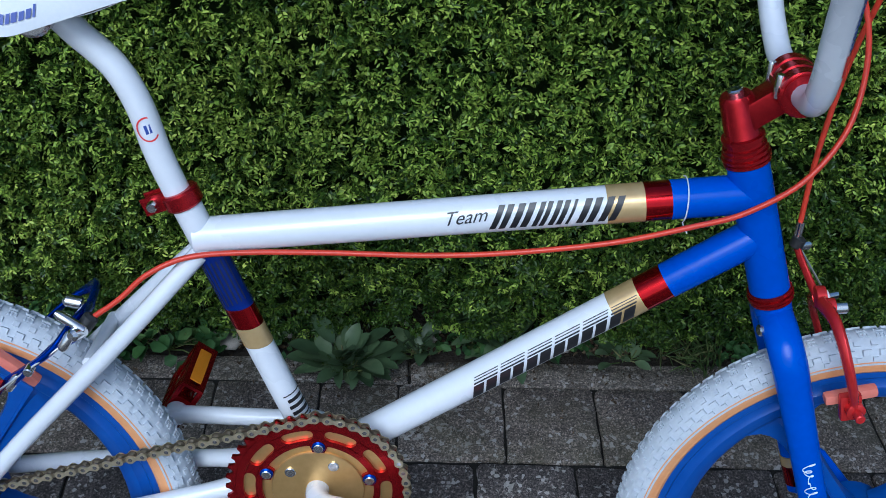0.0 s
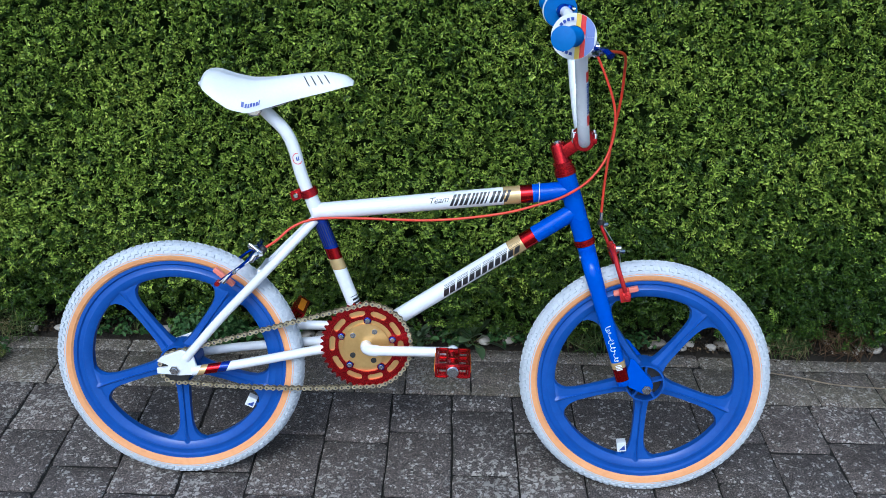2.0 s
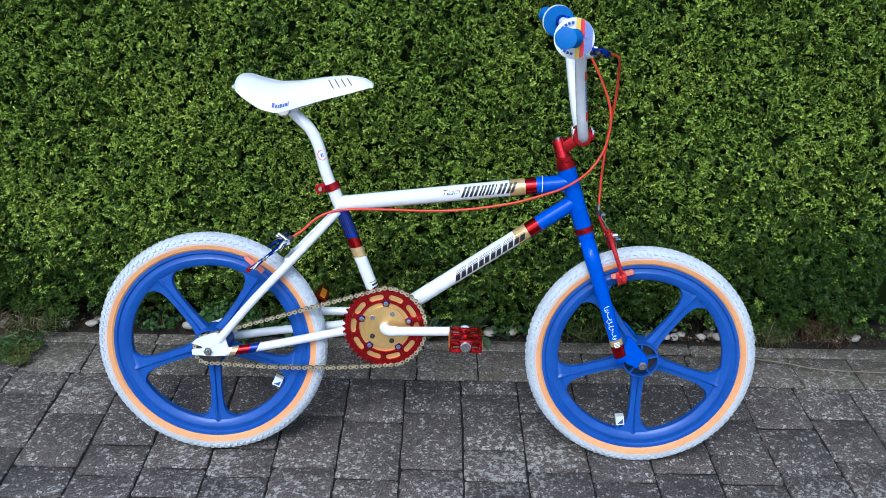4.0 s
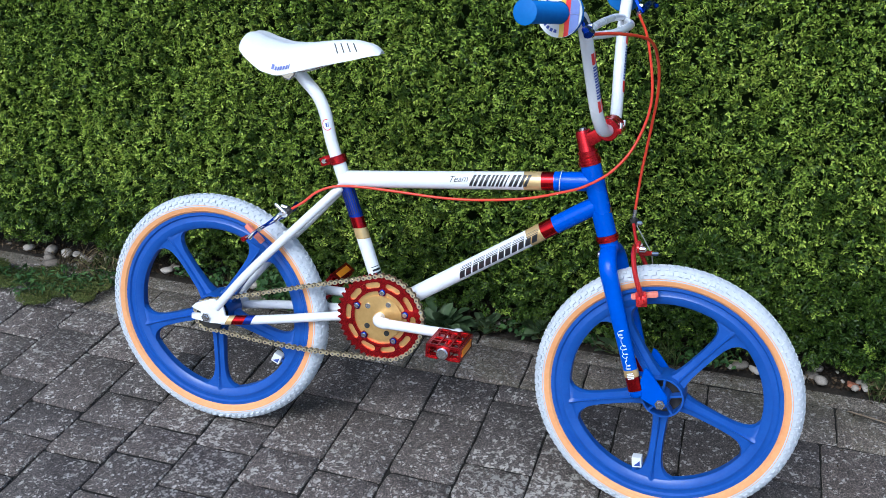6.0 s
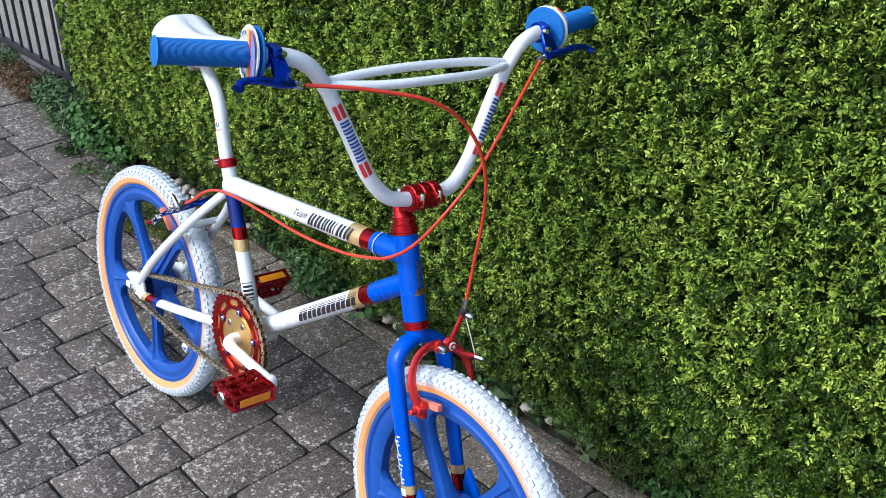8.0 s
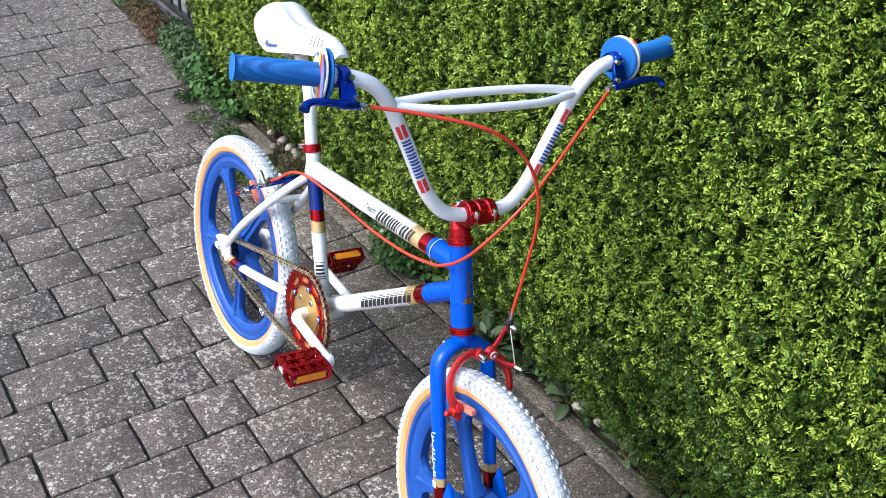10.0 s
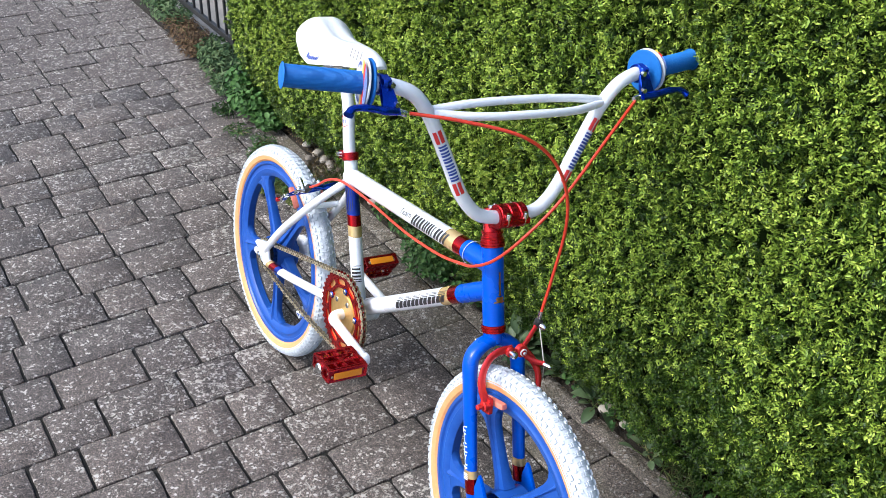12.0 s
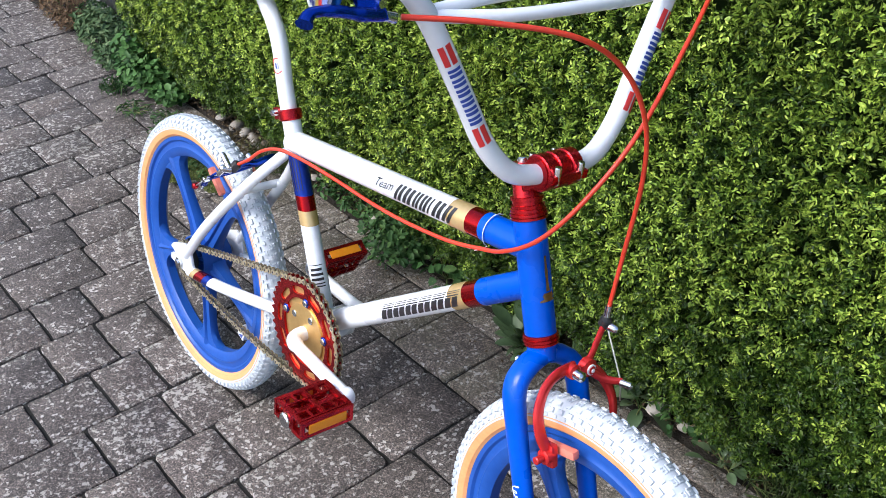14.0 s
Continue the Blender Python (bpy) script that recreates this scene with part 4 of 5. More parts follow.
for k in range(10):
    a0 = radians(88 + 36 * k)
    edge = []
    for i in range(9):  # the slots between the bridges have round ends
        r = 0.0618 + 0.0124 * i / 8
        h = 0.0054 + 0.0062 - math.sqrt(max(0.0062 ** 2 - (r - 0.068) ** 2, 0))
        edge.append((r, h / r))
    plate(bm, [(c[0] + r * math.cos(a0 + g), c[2] + r * math.sin(a0 + g)) for r, g in edge] + [(c[0] + r * math.cos(a0 - g), c[2] + r * math.sin(a0 - g)) for r, g in edge[::-1]], RY - 0.0018, RY + 0.0018)
for k in range(5):
    a0 = radians(88 + 72 * k)
    w = radians(9)
    plate(bm, [(c[0] + r * math.cos(a0 + g), c[2] + r * math.sin(a0 + g)) for r, g in ((0.0560, -w), (0.0560, w), (0.0475, w * 0.8), (0.0475, -w * 0.8))], RY - 0.0018, RY + 0.0018)
chainring = bike("chainring", bm, red_ring, label="red anodised slotted chainring")
bm = bmesh.new()
lathe(bm, [(0.006, 0.0022), (0.0755, 0.0022), (0.0760, 0.0035), (0.0755, 0.0052), (0.006, 0.0052), (0.006, 0.0022)], c, seg=64)
bike("spider_disc", bm, gold_anodised, chainring, "gold anodised power disc")
bm = bmesh.new()
lathe(bm, [(0.006, -0.0012), (0.0455, -0.0012), (0.0462, 0.0), (0.0455, 0.0024), (0.006, 0.0024), (0.006, -0.0012)], c, seg=64)
bike("spider_face", bm, gold_anodised, chainring, "gold anodised disc face")
for k in range(5):
    a0 = radians(88 + 72 * k)
    bm = solid(bmesh.new(), [(0.0042, -0.0050), (0.0050, -0.0042), (0.0050, 0.004)], (c[0] + 0.0535 * math.cos(a0), c[1], c[2] + 0.0535 * math.sin(a0)), seg=16)
    b = bike("chainring_bolt", bm, chrome, chainring, "steel chainring bolt with a blue washer")
    bm = solid(bmesh.new(), [(0.0062, -0.0030), (0.0068, -0.0024), (0.0068, 0.001)], (c[0] + 0.0535 * math.cos(a0), c[1], c[2] + 0.0535 * math.sin(a0)), seg=16)
    bike("washer", bm, blue_anodised, b, "blue washer")
for k, r in ((62, 0.034), (142, 0.034), (218, 0.034), (296, 0.034)):
    a0 = radians(k)
    bm = solid(bmesh.new(), [(0.0050, -0.0032), (0.0056, -0.0026), (0.0056, 0.002)], (c[0] + r * math.cos(a0), c[1], c[2] + r * math.sin(a0)), seg=16)
    bike("disc_stud", bm, chrome if k < 180 else black_plastic, chainring, "round hole or stud in the disc")
CA = radians(3.6)
cu = Vector((math.cos(CA), 0, math.sin(CA)))
cb = Vector((BB[0], 0, BB[1]))
for s, name in ((-1, "crank_arm"), (1, "crank_arm")):
    u = cu * -s
    pts = curve_points([cb + Vector((0, s * 0.036, 0)), cb + Vector((0, s * 0.050, 0)), cb + u * 0.006 + Vector((0, s * 0.062, 0)), cb + u * 0.022 + Vector((0, s * 0.069, 0)), cb + u * 0.07 + Vector((0, s * 0.074, 0)), cb + u * 0.14 + Vector((0, s * 0.081, 0)), cb + u * 0.176 + Vector((0, s * 0.084, 0))], 5)
    arm = bike(name, tube(pts, [0.0115] * 16 + [0.0098] * (len(pts) - 16), 16), white_paint, label="white one-piece crank")
    bm = solid(bmesh.new(), [(0.011, s * 0.077), (0.0125, s * 0.079), (0.0125, s * 0.090), (0.011, s * 0.092)], cb + u * 0.172, seg=20)
    bike("crank_eye", bm, white_paint, arm)


def pedal(centre, s, turn):
    """A red cage pedal; centre: the middle of its body; turn: degrees about its axle."""
    m = Matrix.Rotation(radians(turn), 3, "Y")
    place = lambda x, y, z: Vector(centre) + m @ Vector((x, y, z))
    L, W, H = 0.066, 0.080, 0.026
    bm = solid(bmesh.new(), [(0.010, -W / 2 + 0.006), (0.0115, -W / 2 + 0.012), (0.009, -W / 4), (0.009, W / 4), (0.0115, W / 2 - 0.012), (0.010, W / 2 - 0.006)], centre, seg=20, m=m)
    ped = bike("pedal", bm, red_anodised, label="red anodised cage pedal with amber reflectors")
    cuts = [-W / 2 + W * f for f in (0, 0.07, 0.19, 0.26, 0.40, 0.46, 0.54, 0.60, 0.74, 0.81, 0.93, 1)]
    rows = (-0.013, -0.0065, 0.0065, 0.013)
    for x in (-1, 1):
        bm = bmesh.new()
        grid = [[bm.verts.new(place(x * (L / 2 - 0.004), y, z)) for z in rows] for y in cuts]
        faces = [bm.faces.new((grid[i][j], grid[i + 1][j], grid[i + 1][j + 1], grid[i][j + 1])) for i in range(len(cuts) - 1) for j in range(3) if not (j == 1 and i % 2)]
        ext = bmesh.ops.extrude_face_region(bm, geom=faces)
        for q in ext["geom"]:
            if isinstance(q, bmesh.types.BMVert):
                q.co += m @ Vector((x * 0.004, 0, 0))
        bike("cage_plate", bm, red_anodised, ped, "red slotted cage plate", smooth=False)
    for x in (-1, 1):
        for z in (-1, 1):
            bm = bmesh.new()
            bars = [-W / 2 + W * f for f in (0, 0.05, 0.24, 0.29, 0.47, 0.53, 0.71, 0.76, 0.95, 1)]
            grid = [[bm.verts.new(place(x * (L / 2 - q), y, z * 0.0115)) for q in (0.0235, 0.0210, 0.0075, 0.0050)] for y in bars]
            faces = [bm.faces.new((grid[i][j], grid[i + 1][j], grid[i + 1][j + 1], grid[i][j + 1])) for i in range(len(bars) - 1) for j in range(3) if not (j == 1 and i % 2)]
            ext = bmesh.ops.extrude_face_region(bm, geom=faces)
            for q in ext["geom"]:
                if isinstance(q, bmesh.types.BMVert):
                    q.co += m @ Vector((0, 0, z * 0.0022))
            bike("tread_plate", bm, red_anodised, ped, "red plate with square holes", smooth=False)
    for y in (-1, 1):
        for z in (-0.0105, 0.0105):
            bike("side_bar", box(bmesh.new(), place(0, y * (W / 2 - 0.004), z), (L - 0.006, 0.007, 0.005), m, 0.0012), red_anodised, ped)
        bike("end_block", box(bmesh.new(), place(0, y * (W / 2 - 0.004), 0), (0.026, 0.0085, 0.0245), m, 0.003), red_anodised, ped)
    for z in (-0.010, 0.010):
        bike("rib", box(bmesh.new(), place(0, 0, z), (L - 0.006, 0.010, 0.004), m, 0.001), red_anodised, ped)
    for x in (-1, 1):
        bm = box(bmesh.new(), place(x * (L / 2 + 0.0002), 0, 0), (0.0022, W * 0.72, 0.014), m, 0.0012)
        bike("reflector", bm, amber, ped, "amber plastic reflector")
    bm = solid(bmesh.new(), [(0.010, s * (W / 2)), (0.0112, s * (W / 2 + 0.002)), (0.0112, s * (W / 2 + 0.005)), (0.009, s * (W / 2 + 0.007))], centre, seg=24)
    bike("end_cap", bm, chrome, ped, "silver end cap")
    bm = tube([Vector(centre) + Vector((0, -s * 0.052, 0)), Vector(centre) + Vector((0, -s * W / 2, 0))], 0.0062, 14)
    bike("spindle", bm, chrome, ped, "steel pedal spindle")


pedal(cb + cu * 0.172 + Vector((0, -0.136, 0)), -1, 0)
pedal(cb - cu * 0.172 + Vector((0, 0.136, 0)), 1, -56)

# chain
COG = (0.0, REAR[1])
PITCH = 0.0127
path = []
rr, rc = 0.0885, 0.0325
dist = BB[0] - COG[0]
tilt = math.atan2(BB[1] - COG[1], dist)
off = math.acos((rr - rc) / math.hypot(dist, BB[1] - COG[1]))
for i in range(61):
    a = tilt + off - math.pi * 2 * 0 - (2 * off) * i / 60
    path.append((BB[0] + rr * math.cos(a), BB[1] + rr * math.sin(a)))
p_low = (COG[0] + rc * math.cos(tilt - off), COG[1] + rc * math.sin(tilt - off))
q = path[-1]
for i in range(1, 30):
    f = i / 30
    path.append((q[0] + (p_low[0] - q[0]) * f, q[1] + (p_low[1] - q[1]) * f - 0.010 * math.sin(math.pi * f)))
for i in range(31):
    a = tilt - off - (2 * math.pi - 2 * off) * i / 30
    path.append((COG[0] + rc * math.cos(a), COG[1] + rc * math.sin(a)))
path.append(path[0])
seglen = [math.dist(a, b) for a, b in zip(path, path[1:])]
total = sum(seglen)
count = 2 * round(total / PITCH / 2)


def along(s):
    s %= total
    for (a, b), l in zip(zip(path, path[1:]), seglen):
        if s <= l:
            return Vector((a[0] + (b[0] - a[0]) * s / l, RY, a[1] + (b[1] - a[1]) * s / l))
        s -= l
    return Vector((path[0][0], RY, path[0][1]))


bm = bmesh.new()
for i in range(count):
    solid(bm, [(0.0022, -0.0052), (0.0022, 0.0052)], along(total * i / count), seg=8)
chain = bike("chain", bm, chrome, label="gold-grey roller chain", smooth=False)
meshes = []
for half, link_metal in ((0.0030, chain_dark), (0.0044, chain_metal)):
    bm = bmesh.new()
    for s in (-1, 1):
        out = []
        for k in range(9):
            a = radians(90 + 180 * k / 8)
            out.append((-PITCH / 2 + 0.0046 * math.cos(a), 0.0046 * math.sin(a)))
        out.append((0, -0.0020))
        for k in range(9):
            a = radians(-90 + 180 * k / 8)
            out.append((PITCH / 2 + 0.0046 * math.cos(a), 0.0046 * math.sin(a)))
        out.append((0, 0.0020))
        plate(bm, out, s * half - 0.0006, s * half + 0.0006)
    bmesh.ops.recalc_face_normals(bm, faces=bm.faces[:])
    me = bpy.data.meshes.new("chain_link")
    bm.to_mesh(me)
    bm.free()
    me.materials.append(link_metal)
    meshes.append(me)
for i in range(count):
    a, b = along(total * i / count), along(total * (i + 1) / count)
    link_ob = new("chain_link", meshes[i % 2])
    link_ob.parent = chain
    link_ob.matrix_basis = Matrix.Translation((a + b) / 2) @ Matrix.Rotation(-math.atan2(b.z - a.z, b.x - a.x), 4, "Y")
bm = solid(bmesh.new(), [(0.026, RY - 0.0016), (0.033, RY - 0.0012), (0.033, RY + 0.0012), (0.026, RY + 0.0016)], (COG[0], 0, COG[1]), seg=32)
solid(bm, [(0.020, RY), (0.020, -0.028)], (COG[0], 0, COG[1]), seg=24)
bike("freewheel", bm, black_plastic, label="dark freewheel cog")

# brakes
P, E = Vector((0.852, -0.004, 0.517)), Vector((0.854, 0.021, 0.513))


def caliper(name, mat, arms, pads, bolts, label):
    """arms: (points, radius); the first is the main part, the others lie under it."""
    main = None
    for pts, r in arms:
        cp = curve_points(pts, 6)
        bm = tube(cp, [r * (1 - 0.12 * i / (len(cp) - 1)) for i in range(len(cp))], 12, side=(1, 0, 0), flat=0.62)
        if main is None:
            main = bike(name, bm, mat, label=label)
        else:
            bike("brake_arm", bm, mat, main)
    for p, along, size in pads:
        m = Vector(along).to_track_quat("X", "Z").to_matrix()
        bm = box(bmesh.new(), p, size, m, 0.0048)
        bike("brake_pad", bm, clear_plastic, main, "translucent red brake block")
    for p, way, r, l, mat2 in bolts:
        m = Vector(way).to_track_quat("Z", "Y").to_matrix()
        bm = solid(bmesh.new(), [(r * 0.8, -l / 2), (r, -l / 2 + 0.001), (r, l / 3), (r * 0.55, l / 2)], p, "z", 14, m)
        bike("bolt", bm, mat2, main, "small brake bolt")
    return main


front_brake = caliper("front_brake", red_brake,
                      [([P + Vector((0, 0.006, 0)), (0.854, -0.024, 0.518), (0.857, -0.044, 0.508), (0.864, -0.057, 0.486), (0.873, -0.058, 0.462), (0.879, -0.053, 0.446), (0.881, -0.052, 0.430)], 0.0080),
                       ([E, (0.858, 0.040, 0.500), (0.868, 0.054, 0.478), (0.878, 0.056, 0.456), (0.884, 0.050, 0.438)], 0.0068),
                       ([E, (0.850, 0.034, 0.522), (0.844, 0.048, 0.535), (0.840, 0.058, 0.545)], 0.0056),
                       ([E, (0.864, 0.036, 0.499), (0.872, 0.047, 0.494), (0.880, 0.058, 0.493)], 0.0052)],
                      [((0.884, -0.034, 0.440), (0.94, 0, 0.26), (0.050, 0.011, 0.011)), ((0.884, 0.034, 0.440), (0.94, 0, 0.26), (0.050, 0.011, 0.011))],
                      [(P + Vector((0.006, 0, 0)), (1, 0, 0.1), 0.0090, 0.010, red_brake), (P + Vector((0.016, 0, 0)), (1, 0, 0.1), 0.0062, 0.014, chrome),
                       (E + Vector((0.003, 0, 0)), (1, 0, 0.1), 0.0110, 0.012, red_brake), (E + Vector((0.0095, 0, 0)), (1, 0, 0.1), 0.0066, 0.003, white_vinyl), (E + Vector((0.0105, 0, 0)), (1, 0, 0.1), 0.0050, 0.003, red_brake),
                       (E + Vector((0.0115, 0, 0)), (1, 0, 0.1), 0.0026, 0.003, white_vinyl),
                       ((0.882, -0.052, 0.437), (0, 1, 0), 0.0088, 0.014, red_brake), ((0.882, -0.064, 0.437), (0, 1, 0), 0.0046, 0.012, red_brake), ((0.840, 0.060, 0.551), (0.3, 0, 1), 0.0070, 0.012, black_plastic),
                       ((0.846, 0.064, 0.546), (1, 0.2, 0), 0.0056, 0.020, chrome), ((0.886, 0.060, 0.492), (1, 0.4, 0), 0.0048, 0.016, chrome),
                       ((0.797, -0.020, 0.500), (1, 0.2, 0), 0.0056, 0.016, chrome)], "red anodised side-pull front brake")
bike("brake_wire", tube([(0.841, 0.062, 0.548), (0.880, 0.057, 0.493), (0.885, 0.056, 0.470)], 0.0011, 6), steel_wire, front_brake, "bare steel brake wire")
bike("pad_holder", box(bmesh.new(), (0.880, -0.047, 0.436), (0.020, 0.009, 0.028), Matrix.Rotation(radians(-12), 3, "Y"), 0.003), red_brake, front_brake)
bike("ferrule", tube([(0.839, 0.062, 0.556), (0.8395, 0.062, 0.572)], 0.0044, 10), chrome, front_brake, "steel cable ferrule")
R = Vector((0.166, 0, 0.491))
rear_brake = caliper("rear_brake", blue_anodised,
                     [([R, (0.162, -0.032, 0.494), (0.146, -0.056, 0.476), (0.124, -0.060, 0.460), (0.098, -0.052, 0.438)], 0.0056),
                      ([R, (0.162, 0.032, 0.494), (0.146, 0.056, 0.476), (0.124, 0.060, 0.460), (0.098, 0.050, 0.438)], 0.0060),
                      ([R, (0.171, -0.026, 0.496), (0.177, -0.046, 0.494), (0.156, -0.058, 0.481)], 0.0052),
                      ([R, (0.154, -0.030, 0.480), (0.130, -0.062, 0.464), (0.112, -0.064, 0.446)], 0.0046)],
                     [((0.100, -0.033, 0.440), (0.75, 0, -0.65), (0.050, 0.011, 0.011)), ((0.100, 0.033, 0.440), (0.75, 0, -0.65), (0.050, 0.011, 0.011))],
                     [((0.150, 0, 0.494), (-1, 0, 0.2), 0.0062, 0.018, chrome), ((0.178, -0.043, 0.500), (0.6, 0.2, 0.8), 0.0072, 0.018, black_plastic), ((0.094, -0.062, 0.437), (0, 1, 0), 0.0050, 0.020, red_anodised),
                      ((0.166, -0.052, 0.506), (-0.8, 0, 0.6), 0.0046, 0.030, chrome), ((0.172, -0.056, 0.496), (-0.3, -0.8, 0.2), 0.0060, 0.018, chrome), ((0.162, -0.058, 0.488), (-0.5, -0.4, -0.8), 0.0048, 0.018, chrome),
                      ((0.128, -0.066, 0.462), (0, 1, 0), 0.0044, 0.012, chrome), ((0.110, -0.064, 0.446), (0.6, 0, 0.8), 0.0042, 0.02, chrome)], "blue anodised side-pull rear brake")
bike("brake_wire", tube([(0.176, -0.046, 0.494), (0.132, -0.066, 0.466), (0.098, -0.068, 0.440)], 0.0011, 6), steel_wire, rear_brake, "bare steel brake wire")
bike("stay_bridge", tube([(0.172, -0.040, 0.452), (0.172, 0.040, 0.452)], 0.0065, 12), white_paint)
tie = [Vector((0.706, -0.0195 * math.cos(radians(g)), 0.6215 + 0.021 * math.sin(radians(g)))) for g in range(-60, 121, 20)]
bike("cable_tie", tube([(0.706, -0.029, 0.603), (0.706, -0.018, 0.602)] + tie, 0.0007, 6), white_vinyl, label="thin pale cable tie")

# decals: plain slanted bars where the lettering sits
x = 0.538
for k, w in enumerate((0.0165, 0.018, 0.013, 0.014, 0.008, 0.018, 0.018)):
    s0 = at_x(TT0, TT1, x)
    for e0, e1, g0, g1 in [(0.0, 0.34, -26, 48)] + [(0.50, 0.84, -26, 48)] * (w > 0.01):
        bm = tube_patch(bmesh.new(), TT0, TT1, 0.0166, 0.0175, s0 + w * e0, s0 + w * e1, g0, g1, 0.0009, 0.009)
        bike("decal", bm, black_ink, top_tube, "black slanted decal bar")
    x += w + 0.0012


def lettering(word, size, shear):
    """A flat mesh of a word in the built-in font, its base line along x from 0."""
    data = bpy.data.curves.new("lettering", "FONT")
    data.body, data.size, data.shear, data.resolution_u = word, size, shear, 3
    ob = new("lettering", data)
    me = bpy.data.meshes.new_from_object(ob.evaluated_get(bpy.context.evaluated_depsgraph_get()))
    bpy.data.objects.remove(ob)
    bm = bmesh.new()
    bm.from_mesh(me)
    bpy.data.meshes.remove(me)
    bmesh.ops.triangulate(bm, faces=bm.faces[:])
    bmesh.ops.subdivide_edges(bm, edges=bm.edges[:], cuts=1)
    return bm


bm = lettering("Team", 0.0165, 0.45)
tt = (TT1 - TT0).normalized()
tf = Vector((0, -1, 0))
tu = tt.cross(tf)
tu = tu if tu.z > 0 else -tu
for v in bm.verts:
    g = v.co.y / 0.0172 - 0.02 + v.co.x * 3.0
    v.co = TT0 + tt * (at_x(TT0, TT1, 0.494) + v.co.x * 1.04) + (tf * math.cos(g) + tu * math.sin(g)) * 0.0182
bike("decal", bm, black_ink, top_tube, "small black slanted word", smooth=False)
# thick low blocks under thin lines
x = 0.530
for k in range(6):
    w = 0.0245
    s0, wl = at_x(DT0, DT1, x), w * 1.14
    for g0, g1, e0, e1 in ((-34, 10, 0.0, 0.42), (-34, 10, 0.52, 0.94), (14, 19, 0.0, 0.95), (25, 28, 0.0, 0.95), (33, 36, 0.0, 0.95)):
        bm = tube_patch(bmesh.new(), DT0, DT1, 0.0165, 0.0165, s0 + wl * e0, s0 + wl * e1, g0, g1, 0.0009, 0.012)
        bike("decal", bm, black_ink, down_tube, "black block decal")
    x += w
# label on the seat tube
for z, g0, g1, h in ((0.368, -62, 18, 0.0018), (0.372, -62, 18, 0.0018), (0.377, -58, 14, 0.004), (0.384, -58, 14, 0.004), (0.391, -54, 10, 0.004), (0.3985, -62, 18, 0.0012)):
    s0 = at_z(ST0, ST1, z)
    bike("decal", tube_patch(bmesh.new(), ST0, ST1, 0.0136, 0.0136, s0, s0 + h, (g0 + g1) / 2 + 72 - (g1 - g0) * 0.56, (g0 + g1) / 2 + 72 + (g1 - g0) * 0.56, 0.0007, 0.0, 8, 1), black_ink, seat_tube, "dark printed label line")
# fork signature: one scrawled line round the outside of the blade
pts = []
across = Vector((STEER_AXIS.z, 0, -STEER_AXIS.x))
for k in range(150):
    u = k / 149
    f = 0.166 + 0.080 * u + 0.0026 * math.cos(u * 66) + 0.0012 * math.sin(u * 23)
    e = -0.001 + 0.0060 * math.sin(u * 66) * (0.55 + 0.45 * math.sin(u * 13 + 0.9)) + 0.0020 * math.sin(u * 37)
    r = 0.0165 - 0.0042 * max(0, f / 0.30 - 0.45) / 0.55
    pts.append(HT1 + down * f + across * e + Vector((0, -0.049 - 0.72 * r * math.sqrt(1 - (e / r) ** 2), 0)))
bike("decal", tube(pts, 0.00055, 5), white_ink, fork, "white scrawled signature line", steer=True)
for k in range(4):
    f = 0.2525 + 0.0032 * k
    bm = bmesh.new()
    bm.faces.new([bm.verts.new(HT1 + down * (f + q) + across * e + Vector((0, -0.0602, 0))) for q, e in ((0, -0.006), (0, 0.006), (0.0019, 0.006), (0.0019, -0.006))])
    bike("decal", bm, white_ink, fork, "small white print bar", steer=True)
# bar leg decals, facing forward


def leg_patch(s, z0, z1, g0, g1, mat, lab):
    """A patch on the bar's leg between two heights, from angle g0 to g1 about its forward side."""
    leg = curve_points(bar_half(s), 12)
    bm = bmesh.new()
    rows = []
    for i in range(4):
        z = z0 + (z1 - z0) * i / 3
        k = max(j for j in range(len(leg) - 1) if leg[j].z <= z)
        a, b = leg[k], leg[k + 1]
        c = a + (b - a) * ((z - a.z) / (b.z - a.z))
        d = (b - a).normalized()
        fwd = (Vector((1, -0.25 if s < 0 else 0.0, 0.0)) - d * (d.x - 0.25 * d.y if s < 0 else d.x)).normalized()
        side = d.cross(fwd)
        rows.append([bm.verts.new(c + (fwd * math.cos(g) + side * math.sin(g)) * 0.0117) for g in (g0 + (g1 - g0) * q / 3 for q in range(4))])
    for p, q in zip(rows, rows[1:]):
        for j in range(3):
            bm.faces.new((p[j], p[j + 1], q[j + 1], q[j]))
    bike("decal", bm, mat, handlebar, lab, steer=True)


for s in (-1, 1):
    for z0 in (0.778, 0.861):
        for g in (-0.40, 0.30):
            leg_patch(s, z0, z0 + 0.019, g - 0.26, g + 0.26, red_plastic, "red decal stripe")
    for k in range(6):
        z = 0.8005 + 0.0099 * k
        leg_patch(s, z, z + 0.0032, -0.62, 0.58, blue_ink, "blue decal bar")
        leg_patch(s, z + 0.0046, z + 0.0074, -0.62, 0.58, blue_ink, "blue decal bar")
